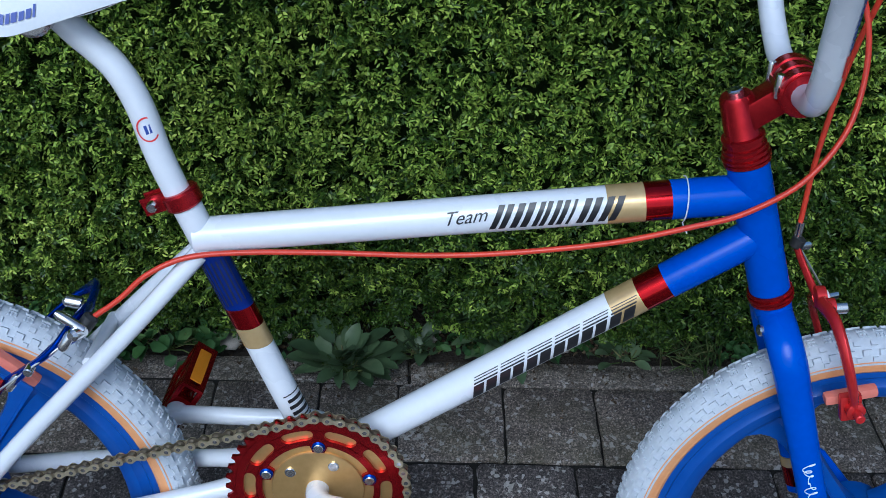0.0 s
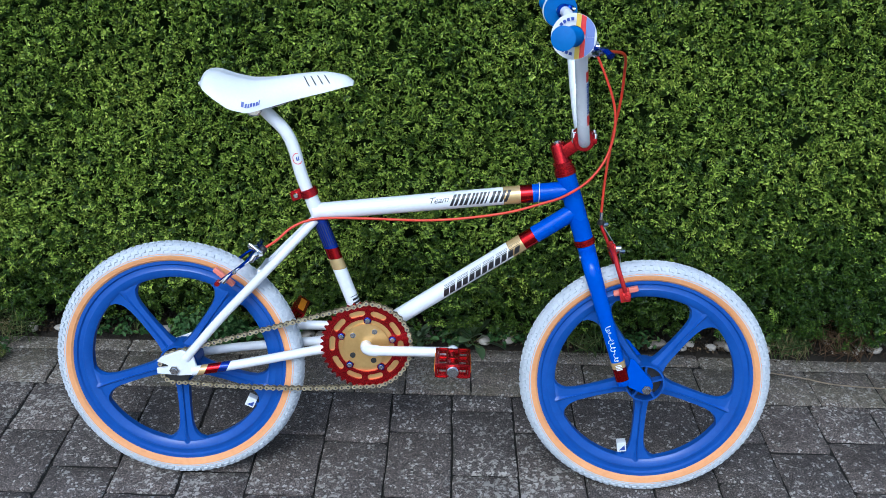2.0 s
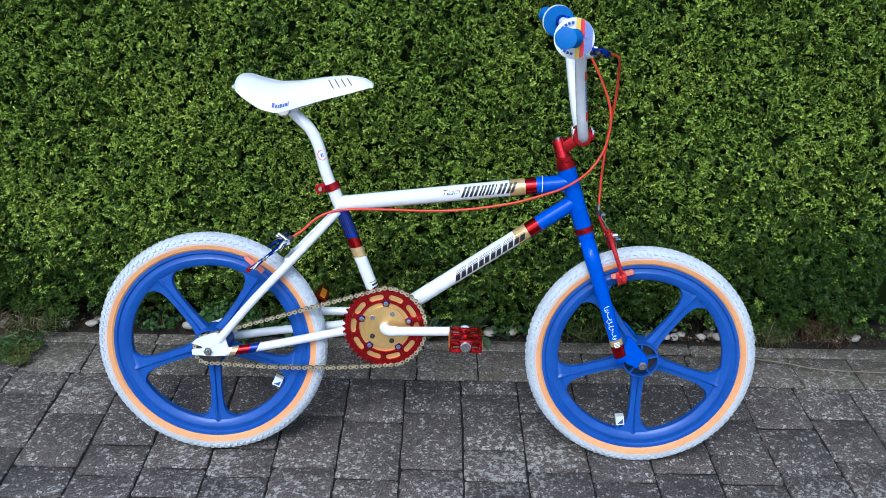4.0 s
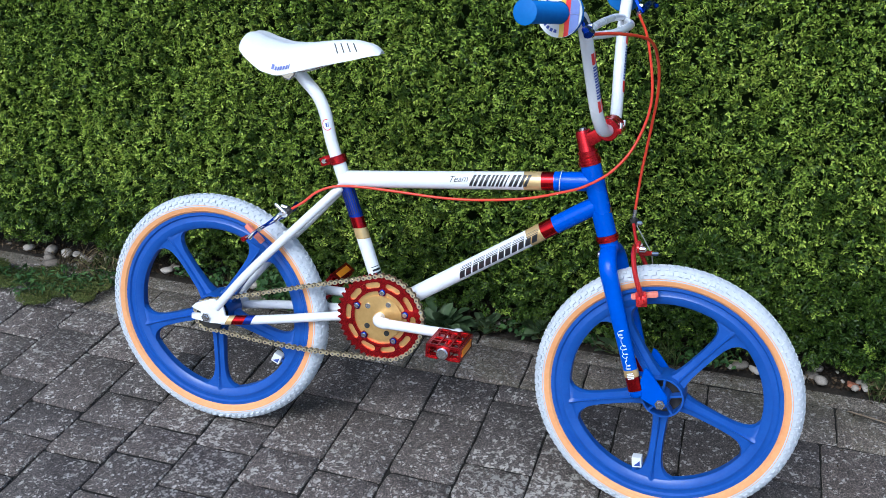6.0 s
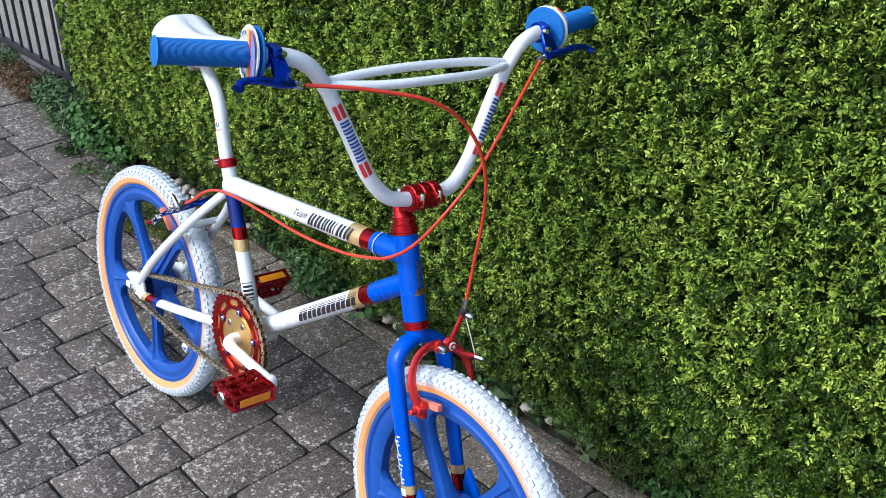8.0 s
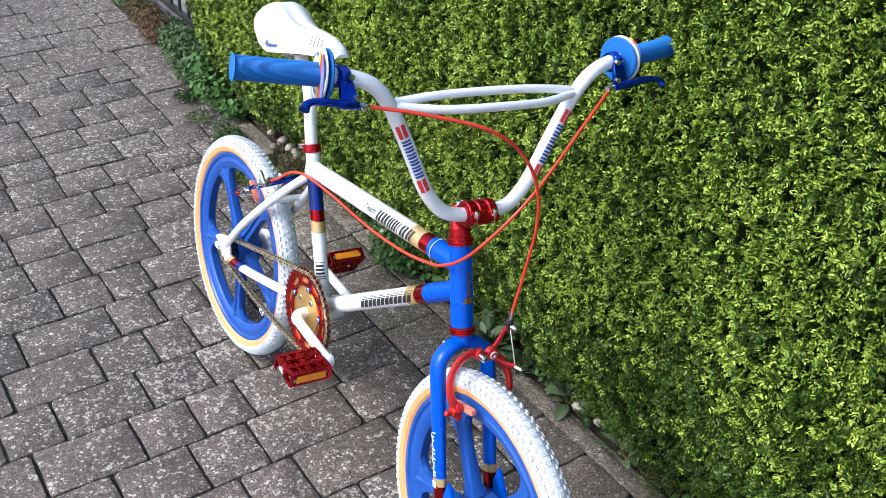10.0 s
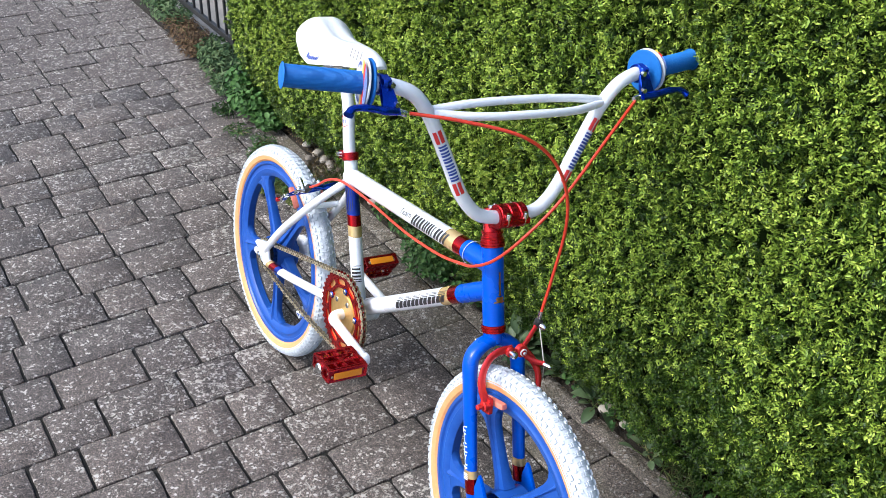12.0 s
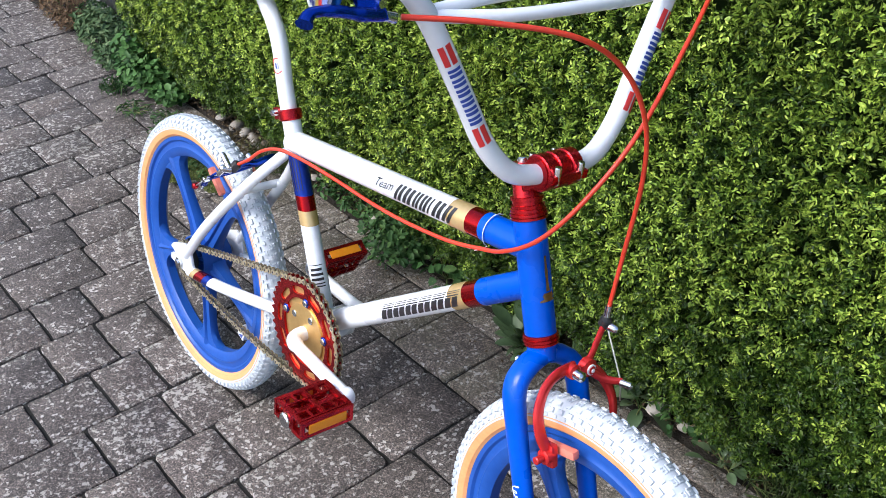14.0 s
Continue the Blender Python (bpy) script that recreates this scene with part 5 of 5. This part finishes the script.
# head badge
bm = bmesh.new()
hd = (HT0 - HT1).normalized()
hf = Vector((hd.z, 0, -hd.x))
for (h0, h1, gw, mat) in ((0.040, 0.050, 34, gold_foil),):
    rows = []
    for i in range(7):
        h = h0 + (h1 - h0) * i / 6
        wv = gw * (1.0 if i < 2 else 0.62 + 0.1 * math.sin(i * 2))
        rows.append([bm.verts.new(HT1 + hd * h + (hf * math.cos(radians(g)) + Vector((0, 1, 0)) * math.sin(radians(g))) * 0.0193) for g in (-wv, -wv / 2, 0, wv / 2, wv)])
    for p, q in zip(rows, rows[1:]):
        for j in range(4):
            bm.faces.new((p[j], p[j + 1], q[j + 1], q[j]))
bike("head_badge", bm, bronze, head_tube, "copper-gold head badge")
bm = bmesh.new()
rows = [[bm.verts.new(HT1 + hd * h + (hf * math.cos(radians(g)) + Vector((0, 1, 0)) * math.sin(radians(g))) * 0.0191) for g in (-w, 0, w)] for h, w in ((0.052, 8), (0.062, 5), (0.074, 7), (0.084, 4), (0.092, 6))]
for p, q in zip(rows, rows[1:]):
    for j in range(2):
        bm.faces.new((p[j], p[j + 1], q[j + 1], q[j]))
bike("head_badge", bm, bronze, head_tube, "thin copper head badge top")

# saddle print and slits
def saddle_side(x, f):
    """A point on the saddle's near flank: f from skirt (0) to crest (1)."""
    u = (x - 0.068) / (0.349 - 0.068)
    lo, hi = 0.0, 1.0
    for _ in range(30):
        m = (lo + hi) / 2
        if saddle_section(m)[0] < x:
            lo = m
        else:
            hi = m
    _, top, low, half = saddle_section(lo)
    yy = (1 - f ** (1 / 0.8)) ** (1 / 2.6) if f < 1 else 0
    return Vector((x, 0.004 - SADDLE_TURN * (x - 0.13) - yy * half, low + (top - low) * f))


def saddle_mark(x0, x1, f0, f1, mat, lab, shift=0.0, lift=0.0012):
    bm = bmesh.new()
    corners = [saddle_side(x0, f0), saddle_side(x1, f0), saddle_side(x1 + shift, f1), saddle_side(x0 + shift, f1)]
    nrm = (corners[1] - corners[0]).cross(corners[3] - corners[0]).normalized()
    if nrm.y > 0:
        nrm = -nrm
    bm.faces.new([bm.verts.new(q + nrm * lift) for q in corners])
    bike("decal", bm, mat, saddle, lab)


x = 0.147
for w, f1 in ((0.0065, 0.32), (0.0045, 0.28), (0.0035, 0.28), (0.005, 0.28), (0.0045, 0.27), (0.0045, 0.28), (0.0022, 0.32)):
    saddle_mark(x, x + w * 0.8, 0.16, f1, blue_ink, "small blue print mark", 0.0008)
    x += w + 0.0004
for k in range(4):
    saddle_mark(0.268 + 0.0125 * k, 0.2705 + 0.0125 * k, 0.42, 0.86, black_plastic, "dark slit in the saddle flank", -0.011)
# round sticker on the post
bm = bmesh.new()
a0, b0 = Vector((0.246, 0, 0.645)), Vector((0.234, 0, 0.690))
dd = (b0 - a0).normalized()
up = Vector((0, -0.93, 0)) + Vector((0.36, 0, 0.1))
up = (up - dd * up.dot(dd)).normalized()
sd = dd.cross(up)
ctr = a0 + dd * 0.030
for r0, r1 in ((0.0085, 0.0098),):
    ri = []
    for r in (r0, r1):
        ring = []
        for k in range(24):
            a = 2 * math.pi * k / 24
            g = r * math.cos(a) / 0.0128
            ring.append(bm.verts.new(ctr + dd * (r * 1.15 * math.sin(a)) + (up * math.cos(g) + sd * math.sin(g)) * 0.0128))
        ri.append(ring)
    for k in range(24):
        bm.faces.new((ri[0][k], ri[0][(k + 1) % 24], ri[1][(k + 1) % 24], ri[1][k]))
bike("decal", bm, red_plastic, seat_post, "thin red ring sticker")
bm = bmesh.new()
bm.faces.new([bm.verts.new(ctr + dd * p + (up * math.cos(g) + sd * math.sin(g)) * 0.0128) for p, g in ((-0.004, -0.22), (-0.004, 0.22), (0.004, 0.22), (0.004, -0.22))])
bike("decal", bm, blue_ink, seat_post, "small blue sticker square")
# printed stripes on the grip discs
for s in (-1, 1):
    g0, g1 = Vector((0.7360, s * 0.265, 0.9470)), Vector((0.7140, s * 0.376, 0.9545))
    d = (g1 - g0).normalized()
    fx = (Vector((1, 0, 0)) - d * d.x).normalized()
    fz = Vector((0, 0, 1))
    for a0, a1, mat, lab in ((0.0030, 0.0105, yellow_print, "yellow stripe"), (0.0107, 0.0185, red_plastic, "red stripe"), (0.0187, 0.0330, blue_print, "pale blue field")):
        for up in (-1, 1):
            bm = bmesh.new()
            rows = []
            for k in range(5):
                a = a0 + (a1 - a0) * k / 4
                rows.append([bm.verts.new(g0 + d * 0.0007 + fx * a + fz * (up * math.sqrt(max(r * r - a * a, 1e-7)))) for r in (0.0172 if a < 0.017 else a * 1.00001, 0.0362)])
            for p, q in zip(rows, rows[1:]):
                bm.faces.new((p[0], p[1], q[1], q[0]))
            bike("decal", bm, mat, bicycle, lab + " on the grip disc", steer=True)
    for k in range(4):
        for up in (-1, 1):
            bm = bmesh.new()
            bm.faces.new([bm.verts.new(g0 + d * 0.0007 + (fx * math.cos(radians(g)) + fz * (up * math.sin(radians(g)))) * r) for r, g in ((0.025, 92 + 14 * k), (0.030, 92 + 14 * k), (0.030, 102 + 14 * k), (0.025, 102 + 14 * k))])
            bike("decal", bm, blue_ink, bicycle, "small dark print mark on the grip disc", steer=True)

# ---- railing ----
railing = tagged(new("metal_railing"), "black iron garden railing on a low rail past the hedge", "railing")
bm = box(bmesh.new(), (-3.2, 0.55, 0.100), (3.1, 0.016, 0.024), None, 0.002)
part("bottom_rail", bm, iron, railing)
bm = box(bmesh.new(), (-3.2, 0.55, 1.02), (3.1, 0.030, 0.012), None, 0.002)
part("top_rail", bm, iron, railing)
for k in range(34):
    part("bar", tube([(-1.745 - 0.088 * k, 0.55, 0.105), (-1.745 - 0.088 * k, 0.55, 1.02)], 0.0062, 10), iron, railing)
for x in (-1.66, -4.74):
    part("post", box(bmesh.new(), (x, 0.55, 0.53), (0.03, 0.03, 1.10), None, 0.002), iron, railing)
# ---- stones in the soil ----
rs = random.Random(11)
stone_mesh = []
for v in range(5):
    bm = bmesh.new()
    bmesh.ops.create_icosphere(bm, subdivisions=2, radius=1.0)
    off = Vector((v * 7.1, 0, 0))
    for q in bm.verts:
        q.co *= 1 + 0.28 * noise.noise(q.co * 1.1 + off)
        q.co.z *= 0.68
    me = bpy.data.meshes.new("stone")
    bm.to_mesh(me)
    bm.free()
    me.shade_smooth()
    me.materials.append(pebble)
    stone_mesh.append(me)


def stone(x, y, size, z=0.012):
    ob = new("stone", rs.choice(stone_mesh))
    ob.matrix_basis = pose(x, y, z + size * rs.uniform(0.0, 0.25), rs.uniform(-20, 20), rs.uniform(-20, 20), rs.uniform(0, 360)) @ Matrix.Diagonal((size, size * rs.uniform(0.7, 1), size * rs.uniform(0.75, 1), 1))
    tagged(ob, "pale rounded garden stone lying on the soil", "stone", "stones along the hedge foot")


for x, y, size in ((1.089, 0.482, 0.021), (1.121, 0.478, 0.012), (1.130, 0.474, 0.012), (1.150, 0.476, 0.014), (1.173, 0.488, 0.013), (1.226, 0.478, 0.015), (1.252, 0.494, 0.016), (1.272, 0.476, 0.017), (1.268, 0.53, 0.014), (1.372, 0.480, 0.016), (1.362, 0.500, 0.013), (1.068, 0.474, 0.008), (1.652, 0.485, 0.018), (1.614, 0.492, 0.016), (1.60, 0.474, 0.011),
                   (-0.772, 0.478, 0.021), (-0.738, 0.482, 0.016), (-0.766, 0.405, 0.024), (-0.71, 0.47, 0.015), (-0.685, 0.478, 0.020), (-0.64, 0.476, 0.018), (-0.80, 0.44, 0.018), (-0.70, 0.43, 0.012), (-0.83, 0.485, 0.022), (-0.90, 0.478, 0.018),
                   (-0.522, 0.476, 0.016), (-0.450, 0.478, 0.018), (-0.181, 0.476, 0.021), (-0.005, 0.476, 0.022), (0.178, 0.478, 0.021), (0.140, 0.482, 0.018), (0.220, 0.476, 0.018), (0.195, 0.484, 0.013), (0.642, 0.476, 0.019), (0.702, 0.482, 0.017), (0.335, 0.482, 0.014)):
    stone(x, y, size)
for k in range(46):
    stone(rs.uniform(-1.0, 1.9), rs.uniform(0.468, 0.53), rs.uniform(0.004, 0.012))


bm = box(bmesh.new(), (1.345, 0.480, 0.014), (0.030, 0.016, 0.008), Matrix.Rotation(radians(14), 3, "Y"), 0.002)
for v in bm.verts:
    v.co += Vector((0.002, 0.003, 0.002)) * noise.noise(v.co * 90.0)
tagged(part("pot_shard", bm, terracotta), "broken orange-brown terracotta shard on the soil", "shard")
bm = tube(curve_points([(1.33, 0.385, 0.004), (1.42, 0.352, 0.010), (1.50, 0.335, 0.004), (1.62, 0.318, 0.008), (1.75, 0.322, 0.004)], 5), 0.0017, 7)
tagged(part("twig", bm, twig), "thin dry brown twig lying on the paving edge", "twig")

# ---- leaf litter ----
g = np.random.default_rng(77)
n = 2600
litter = leaves("leaf_litter", np.stack([g.uniform(-1.15, 2.0, n), 0.462 + g.exponential(0.030, n), 0.006 + g.uniform(0, 0.012, n)], 1), np.tile(np.array([[0.0, 0.0, 1.0]]), (n, 1)),
                g.uniform(0.005, 0.013, n), g.uniform(0.003, 0.007, n), litter_leaf, None, g, 0.6)
tagged(litter, "dry brown fallen hedge leaves scattered on the soil", "leaves")
n = 420
crumbs = leaves("leaf_litter", np.stack([g.uniform(-1.15, 1.7, n), 0.455 - g.exponential(0.05, n), np.full(n, 0.001)], 1), np.tile(np.array([[0.0, 0.0, 1.0]]), (n, 1)),
                g.uniform(0.004, 0.010, n), g.uniform(0.002, 0.005, n), litter_leaf, None, g, 0.25)
tagged(crumbs, "dry brown leaf crumbs along the paving edge", "leaves")

# ---- weeds ----
def weed(name, x, y, count, spread, height, length, width, mat, label, category, seed, blade=False):
    """A low plant: leaves on short arching stalks from one root."""
    g = np.random.default_rng(seed)
    ob = tagged(new(name), label, category)
    az = g.uniform(0, 2 * math.pi, count)
    r = spread * np.sqrt(g.uniform(0, 1, count))
    h = height * g.uniform(0.15, 1, count) * (1 - 0.45 * r / spread)
    centres = np.stack([x + r * np.cos(az), y + 0.75 * r * np.sin(az), 0.01 + h], 1)
    out = np.stack([np.cos(az) * (0.9 if blade else 0.5), np.sin(az) * (0.9 if blade else 0.5), np.full(count, 0.3 if blade else 1.0)], 1)
    leaves("leaf_mass", centres, out, length * g.uniform(0.6, 1.2, count), width * g.uniform(0.7, 1.2, count), mat, ob, g, 0.4 if blade else 0.45, 0.0)
    bm = bmesh.new()
    for k in range(min(14, count)):
        sweep(bm, [(x, y, 0), ((x + centres[k, 0]) / 2, (y + centres[k, 1]) / 2, centres[k, 2] * 0.75), tuple(centres[k])], 0.0012, 5)
    tagged(part("stalk", bm, grass_leaf, ob), kind="stuff")
    return ob


def rosette(x, y, count, length, label, seed):
    """Broad leaves on stalks that rise and arch from one root."""
    g = np.random.default_rng(seed)
    ob = tagged(new("broadleaf_weed"), label, "weed")
    az, rise = g.uniform(0, 2 * math.pi, count), np.radians(g.uniform(8, 72, count))
    size = length * g.uniform(0.55, 1.15, count)
    way = np.stack([np.cos(az) * np.cos(rise), np.sin(az) * np.cos(rise) * 0.75, np.sin(rise)], 1)
    back = np.stack([-np.cos(az) * np.sin(rise), -np.sin(az) * np.sin(rise), np.cos(rise)], 1)
    root = np.stack([np.full(count, x), np.full(count, y), np.full(count, 0.004)], 1) + g.normal(0, 0.012, (count, 3)) * np.array([1, 0.6, 0])
    verts, faces = [], []
    for k in range(count):  # each blade: a folded oval that arches over towards its tip
        w, n = Vector(way[k]), (Vector(back[k]) + Vector(g.normal(0, 0.2, 3))).normalized()
        n = (n - w * n.dot(w)).normalized()
        sd, p, wide, droop = w.cross(n), Vector(root[k]) + w * size[k] * g.uniform(0.2, 0.9), size[k] * g.uniform(0.24, 0.31), g.uniform(0.1, 0.5)
        first = len(verts)
        for t, h in ((0.0, 0.10), (0.14, 0.48), (0.34, 0.88), (0.56, 1.0), (0.76, 0.86), (0.91, 0.52), (1.0, 0.10)):
            mid = p + w * (size[k] * t) - n * (size[k] * droop * t * t)
            verts += [mid + sd * wide * h + n * wide * h * 0.3, mid, mid - sd * wide * h + n * wide * h * 0.3]
        for r in range(6):
            for q in (0, 1):
                i = first + 3 * r + q
                faces.append((i, i + 1, i + 4, i + 3))
    tagged(raw_mesh("leaf_mass", np.array([tuple(v) for v in verts]), np.array(faces), dock_leaf, ob, True), kind="stuff")
    bm = bmesh.new()
    for k in range(count):
        p = Vector(root[k])
        sweep(bm, [p, p + Vector(way[k]) * size[k] * 0.9], 0.0011, 5)
    tagged(part("stalk", bm, grass_leaf, ob), kind="stuff")


rosette(0.365, 0.432, 80, 0.048, "dark grey-green broad-leaved weed at the foot of the hedge", 1)
rosette(0.47, 0.465, 30, 0.040, "dark grey-green broad-leaved weed at the foot of the hedge", 2)
rosette(0.60, 0.475, 26, 0.060, "dark green broad-leaved weed with long leaves by the hedge", 3)
rosette(0.80, 0.470, 30, 0.036, "dark green broad-leaved weed at the foot of the hedge", 8)
weed("bushy_weed", -0.055, 0.430, 900, 0.085, 0.135, 0.016, 0.010, weed_leaf, "dense dark bushy weed against the hedge foot", "weed", 20)
weed("broadleaf_weed", 0.08, 0.465, 60, 0.09, 0.06, 0.03, 0.018, weed_leaf, "small leafy weed at the foot of the hedge", "weed", 4)
for k, (wx, wy) in enumerate(((-0.36, 0.475), (-0.26, 0.48), (-0.12, 0.48), (0.14, 0.485), (0.27, 0.485), (0.55, 0.48), (0.70, 0.485), (0.98, 0.48), (1.04, 0.485))):
    weed("small_weed", wx, wy, 90, 0.055, 0.045, 0.018, 0.010, weed_leaf, "small leafy weed at the foot of the hedge", "weed", 30 + k)
weed("grass_tuft", 0.90, 0.465, 90, 0.05, 0.06, 0.065, 0.0024, grass_leaf, "tuft of thin grass by the paving edge", "grass", 5, True)
weed("grass_tuft", 1.42, 0.475, 110, 0.05, 0.08, 0.085, 0.0022, grass_leaf, "tuft of thin grass by the paving edge", "grass", 6, True)
weed("grass_tuft", -0.58, 0.465, 170, 0.085, 0.055, 0.070, 0.0019, grass_leaf, "tuft of dry and green grass by the paving edge", "grass", 7, True)
weed("dry_stalks", -0.66, 0.44, 130, 0.10, 0.05, 0.060, 0.0016, straw, "tangle of thin dry stalks over the stones", "grass", 9, True)
weed("dry_stalks", 1.56, 0.49, 260, 0.09, 0.11, 0.070, 0.0017, dry_leaf, "dry brown stalks hanging at the hedge foot", "grass", 21, True)
weed("dry_stalks", 1.43, 0.475, 110, 0.05, 0.05, 0.055, 0.0016, straw, "pale dry grass by the paving edge", "grass", 22, True)
for k, (wx, wy, sp) in enumerate(((-0.60, 0.345, 0.06), (-0.68, 0.30, 0.07), (-0.76, 0.35, 0.06), (-0.70, 0.235, 0.05), (-0.84, 0.30, 0.07), (-0.93, 0.35, 0.06), (-0.58, 0.28, 0.035))):
    weed("moss_patch", wx, wy, int(22000 * sp), sp, 0.018, 0.0075, 0.0032, moss_leaf, "low mossy weeds growing over the paving edge", "weed", 60 + k)
for k, (wx, wy) in enumerate(((-0.64, 0.31), (-0.74, 0.27), (-0.80, 0.33), (-0.90, 0.31), (-0.70, 0.37), (-0.98, 0.36), (-0.60, 0.37))):
    weed("small_weed", wx, wy, 110, 0.06, 0.030, 0.020, 0.0055, weed_leaf, "straggling leafy weed growing over the paving edge", "weed", 80 + k)
for k, (wx, wy, n, sp, ht) in enumerate(((-1.27, 0.425, 420, 0.085, 0.22), (-1.19, 0.425, 360, 0.085, 0.15), (-1.10, 0.43, 200, 0.06, 0.07))):
    weed("ivy", wx, wy, n, sp, ht, 0.023, 0.020, ivy_leaf, "round-leaved creeper climbing the end of the hedge", "creeper", 10 + k)
for k, (wx, wy, n, sp, ht) in enumerate(((-1.45, 0.43, 420, 0.085, 0.08), (-1.62, 0.47, 700, 0.11, 0.14), (-1.76, 0.50, 420, 0.09, 0.11), (-2.30, 0.52, 420, 0.12, 0.09), (-2.52, 0.53, 320, 0.11, 0.08))):
    weed("sage_bush", wx, wy, n, sp, ht, 0.028, 0.0095, sage_leaf, "leafy grey-green weed beside the railing", "weed", 40 + k)
for k, (wx, wy, n, sp, ht) in enumerate(((-1.86, 0.455, 420, 0.08, 0.06), (-2.00, 0.48, 520, 0.11, 0.08), (-2.15, 0.50, 300, 0.10, 0.06))):
    weed("dry_weed", wx, wy, n, sp, ht, 0.022, 0.006, dry_leaf, "dry reddish-brown weed beside the railing", "weed", 50 + k)
weed("grass_tuft", -1.295, 0.344, 80, 0.05, 0.03, 0.045, 0.0035, weed_leaf, "small grass tuft in a paving joint", "grass", 16, True)
weed("grass_tuft", -1.11, 0.320, 70, 0.06, 0.02, 0.035, 0.004, weed_leaf, "small weed in a paving joint", "weed", 17)

# ---- paving blocks ----
PITCH_X, X0, GAP = 0.1418, -0.008, 0.0024
JOINTS = {-4: (-0.536, -0.40, -0.257, -0.069, 0.152), -3: (-0.58, -0.37, -0.245, -0.137, 0.072), -2: (-0.609, -0.496, -0.279, -0.165, -0.05, 0.15), -1: (-0.56, -0.36, -0.235, -0.132, 0.04),
          0: (-0.612, -0.493, -0.303, -0.16, -0.054, 0.1), 1: (-0.57, -0.368, -0.242, -0.124, 0.084), 2: (-0.45, -0.29, -0.159, 0.062), 3: (-0.34, -0.238, -0.12, 0.105), 4: (-0.37, -0.158, -0.042, 0.192),
          5: (-0.241, -0.123, 0.113), 6: (-0.37, -0.152, 0.06), 7: (-0.33, -0.115, 0.05), 8: (-0.30, -0.15, -0.042, 0.10), 9: (-0.32, -0.108, 0.07)}
rp = random.Random(3)
block_meshes = {}


def block_data(w, l, mat):
    """One worn concrete sett, w wide and l long, its top at zero."""
    key = (round(w, 3), round(l, 3), rp.randrange(2), mat.name)
    if key in block_meshes:
        return block_meshes[key]
    w, l = key[0], key[1]
    out = []
    for sx, sy, a0 in ((1, 1, 0), (-1, 1, 90), (-1, -1, 180), (1, -1, 270)):
        c = rp.uniform(0.002, 0.007)
        for a in (0, 90):
            g = radians(a0 + a)
            out.append((sx * (w / 2 - c) + c * math.cos(g), sy * (l / 2 - c) + c * math.sin(g)))
        for e in (1.5, 0.75, 0, -0.75, -1.5):
            out.append((sx * e * w * 0.25, sy * l / 2) if sx == sy else (sx * w / 2, sy * e * l * 0.25))
    verts, n = [], len(out)
    wob = [rp.uniform(-0.0024, 0.0010) for _ in out]
    for z, k in ((-0.04, 0.0), (-0.0045, 0.0), (-0.0012, 0.0006), (0.0, 0.0022)):
        for (x, y), e in zip(out, wob):
            h = math.hypot(x, y)
            f = (h + e - k) / h
            verts.append((x * f, y * f, z + (rp.uniform(-0.0007, 0.0007) if k else 0)))
    faces = [(r * n + i, r * n + (i + 1) % n, (r + 1) * n + (i + 1) % n, (r + 1) * n + i) for r in range(3) for i in range(n)]
    faces.append(tuple(range(3 * n, 4 * n)))
    me = bpy.data.meshes.new("block")
    me.from_pydata(verts, [], faces)
    me.update()
    me.shade_smooth()
    me.set_sharp_from_angle(angle=radians(50))
    me.materials.append(mat)
    block_meshes[key] = me
    return me


far_verts, far_faces, far_total = [], [], 0


def lay(x, y, w, l, near, mat=sett_concrete):
    global far_total
    me = block_data(w - GAP, l - GAP - 0.0026, mat)
    m = pose(x, y, -0.005 + rp.uniform(-0.002, 0.002), rp.uniform(-0.5, 0.5), rp.uniform(-0.5, 0.5), rp.uniform(-0.9, 0.9))
    if near:
        ob = new("block", me)
        ob.parent = pavement
        ob.matrix_basis = m
        return
    base = len(far_verts)
    far_verts.extend([tuple(m @ v.co) for v in me.vertices])
    far_faces.extend([tuple(base + i for i in p.vertices) for p in me.polygons])


EDGE_Y, LOW_Y = 0.256, -4.05
for col in range(-40, 23):
    xa, xb = X0 + PITCH_X * col, X0 + PITCH_X * (col + 1)
    ys = list(JOINTS.get(col, ()))
    top = EDGE_Y if xa > -0.62 else 0.408 if xa > -1.13 else 0.452
    if ys:
        while ys[0] > LOW_Y:
            ys.insert(0, ys[0] - rp.choice((0.108, 0.142, 0.176, 0.212)))
        ys.append(top)
    else:
        ys = [top]
        while ys[0] > LOW_Y:
            ys.insert(0, ys[0] - rp.choice((0.108, 0.142, 0.142, 0.176, 0.212)))
    ys[0] = LOW_Y  # the drive ends in a straight line
    if ys[1] - ys[0] < 0.06:
        del ys[1]
    for a, b in zip(ys, ys[1:]):
        if b - a < 0.05:
            continue
        lay((xa + xb) / 2, (a + b) / 2, xb - xa, b - a, -1.75 < (xa + xb) / 2 < 1.6 and b > -0.70)
x = X0 + PITCH_X * -4
while x < 3.15:
    w = rp.choice((0.120, 0.140, 0.140, 0.160))
    lay(x + w / 2, EDGE_Y + 0.077, w, 0.154, True, border_concrete)
    x += w
x = -1.11
while x < 3.0:
    w = rp.uniform(0.50, 0.92)
    lay(x + w / 2, EDGE_Y + 0.154 + 0.026, w, 0.052 + 0.0026, True, edging_concrete)
    x += w
me = bpy.data.meshes.new("far_blocks")
me.from_pydata(far_verts, [], far_faces)
me.update()
me.materials.append(sett_concrete)
far = new("far_blocks", me)
far.parent = pavement
tagged(far, kind="stuff")
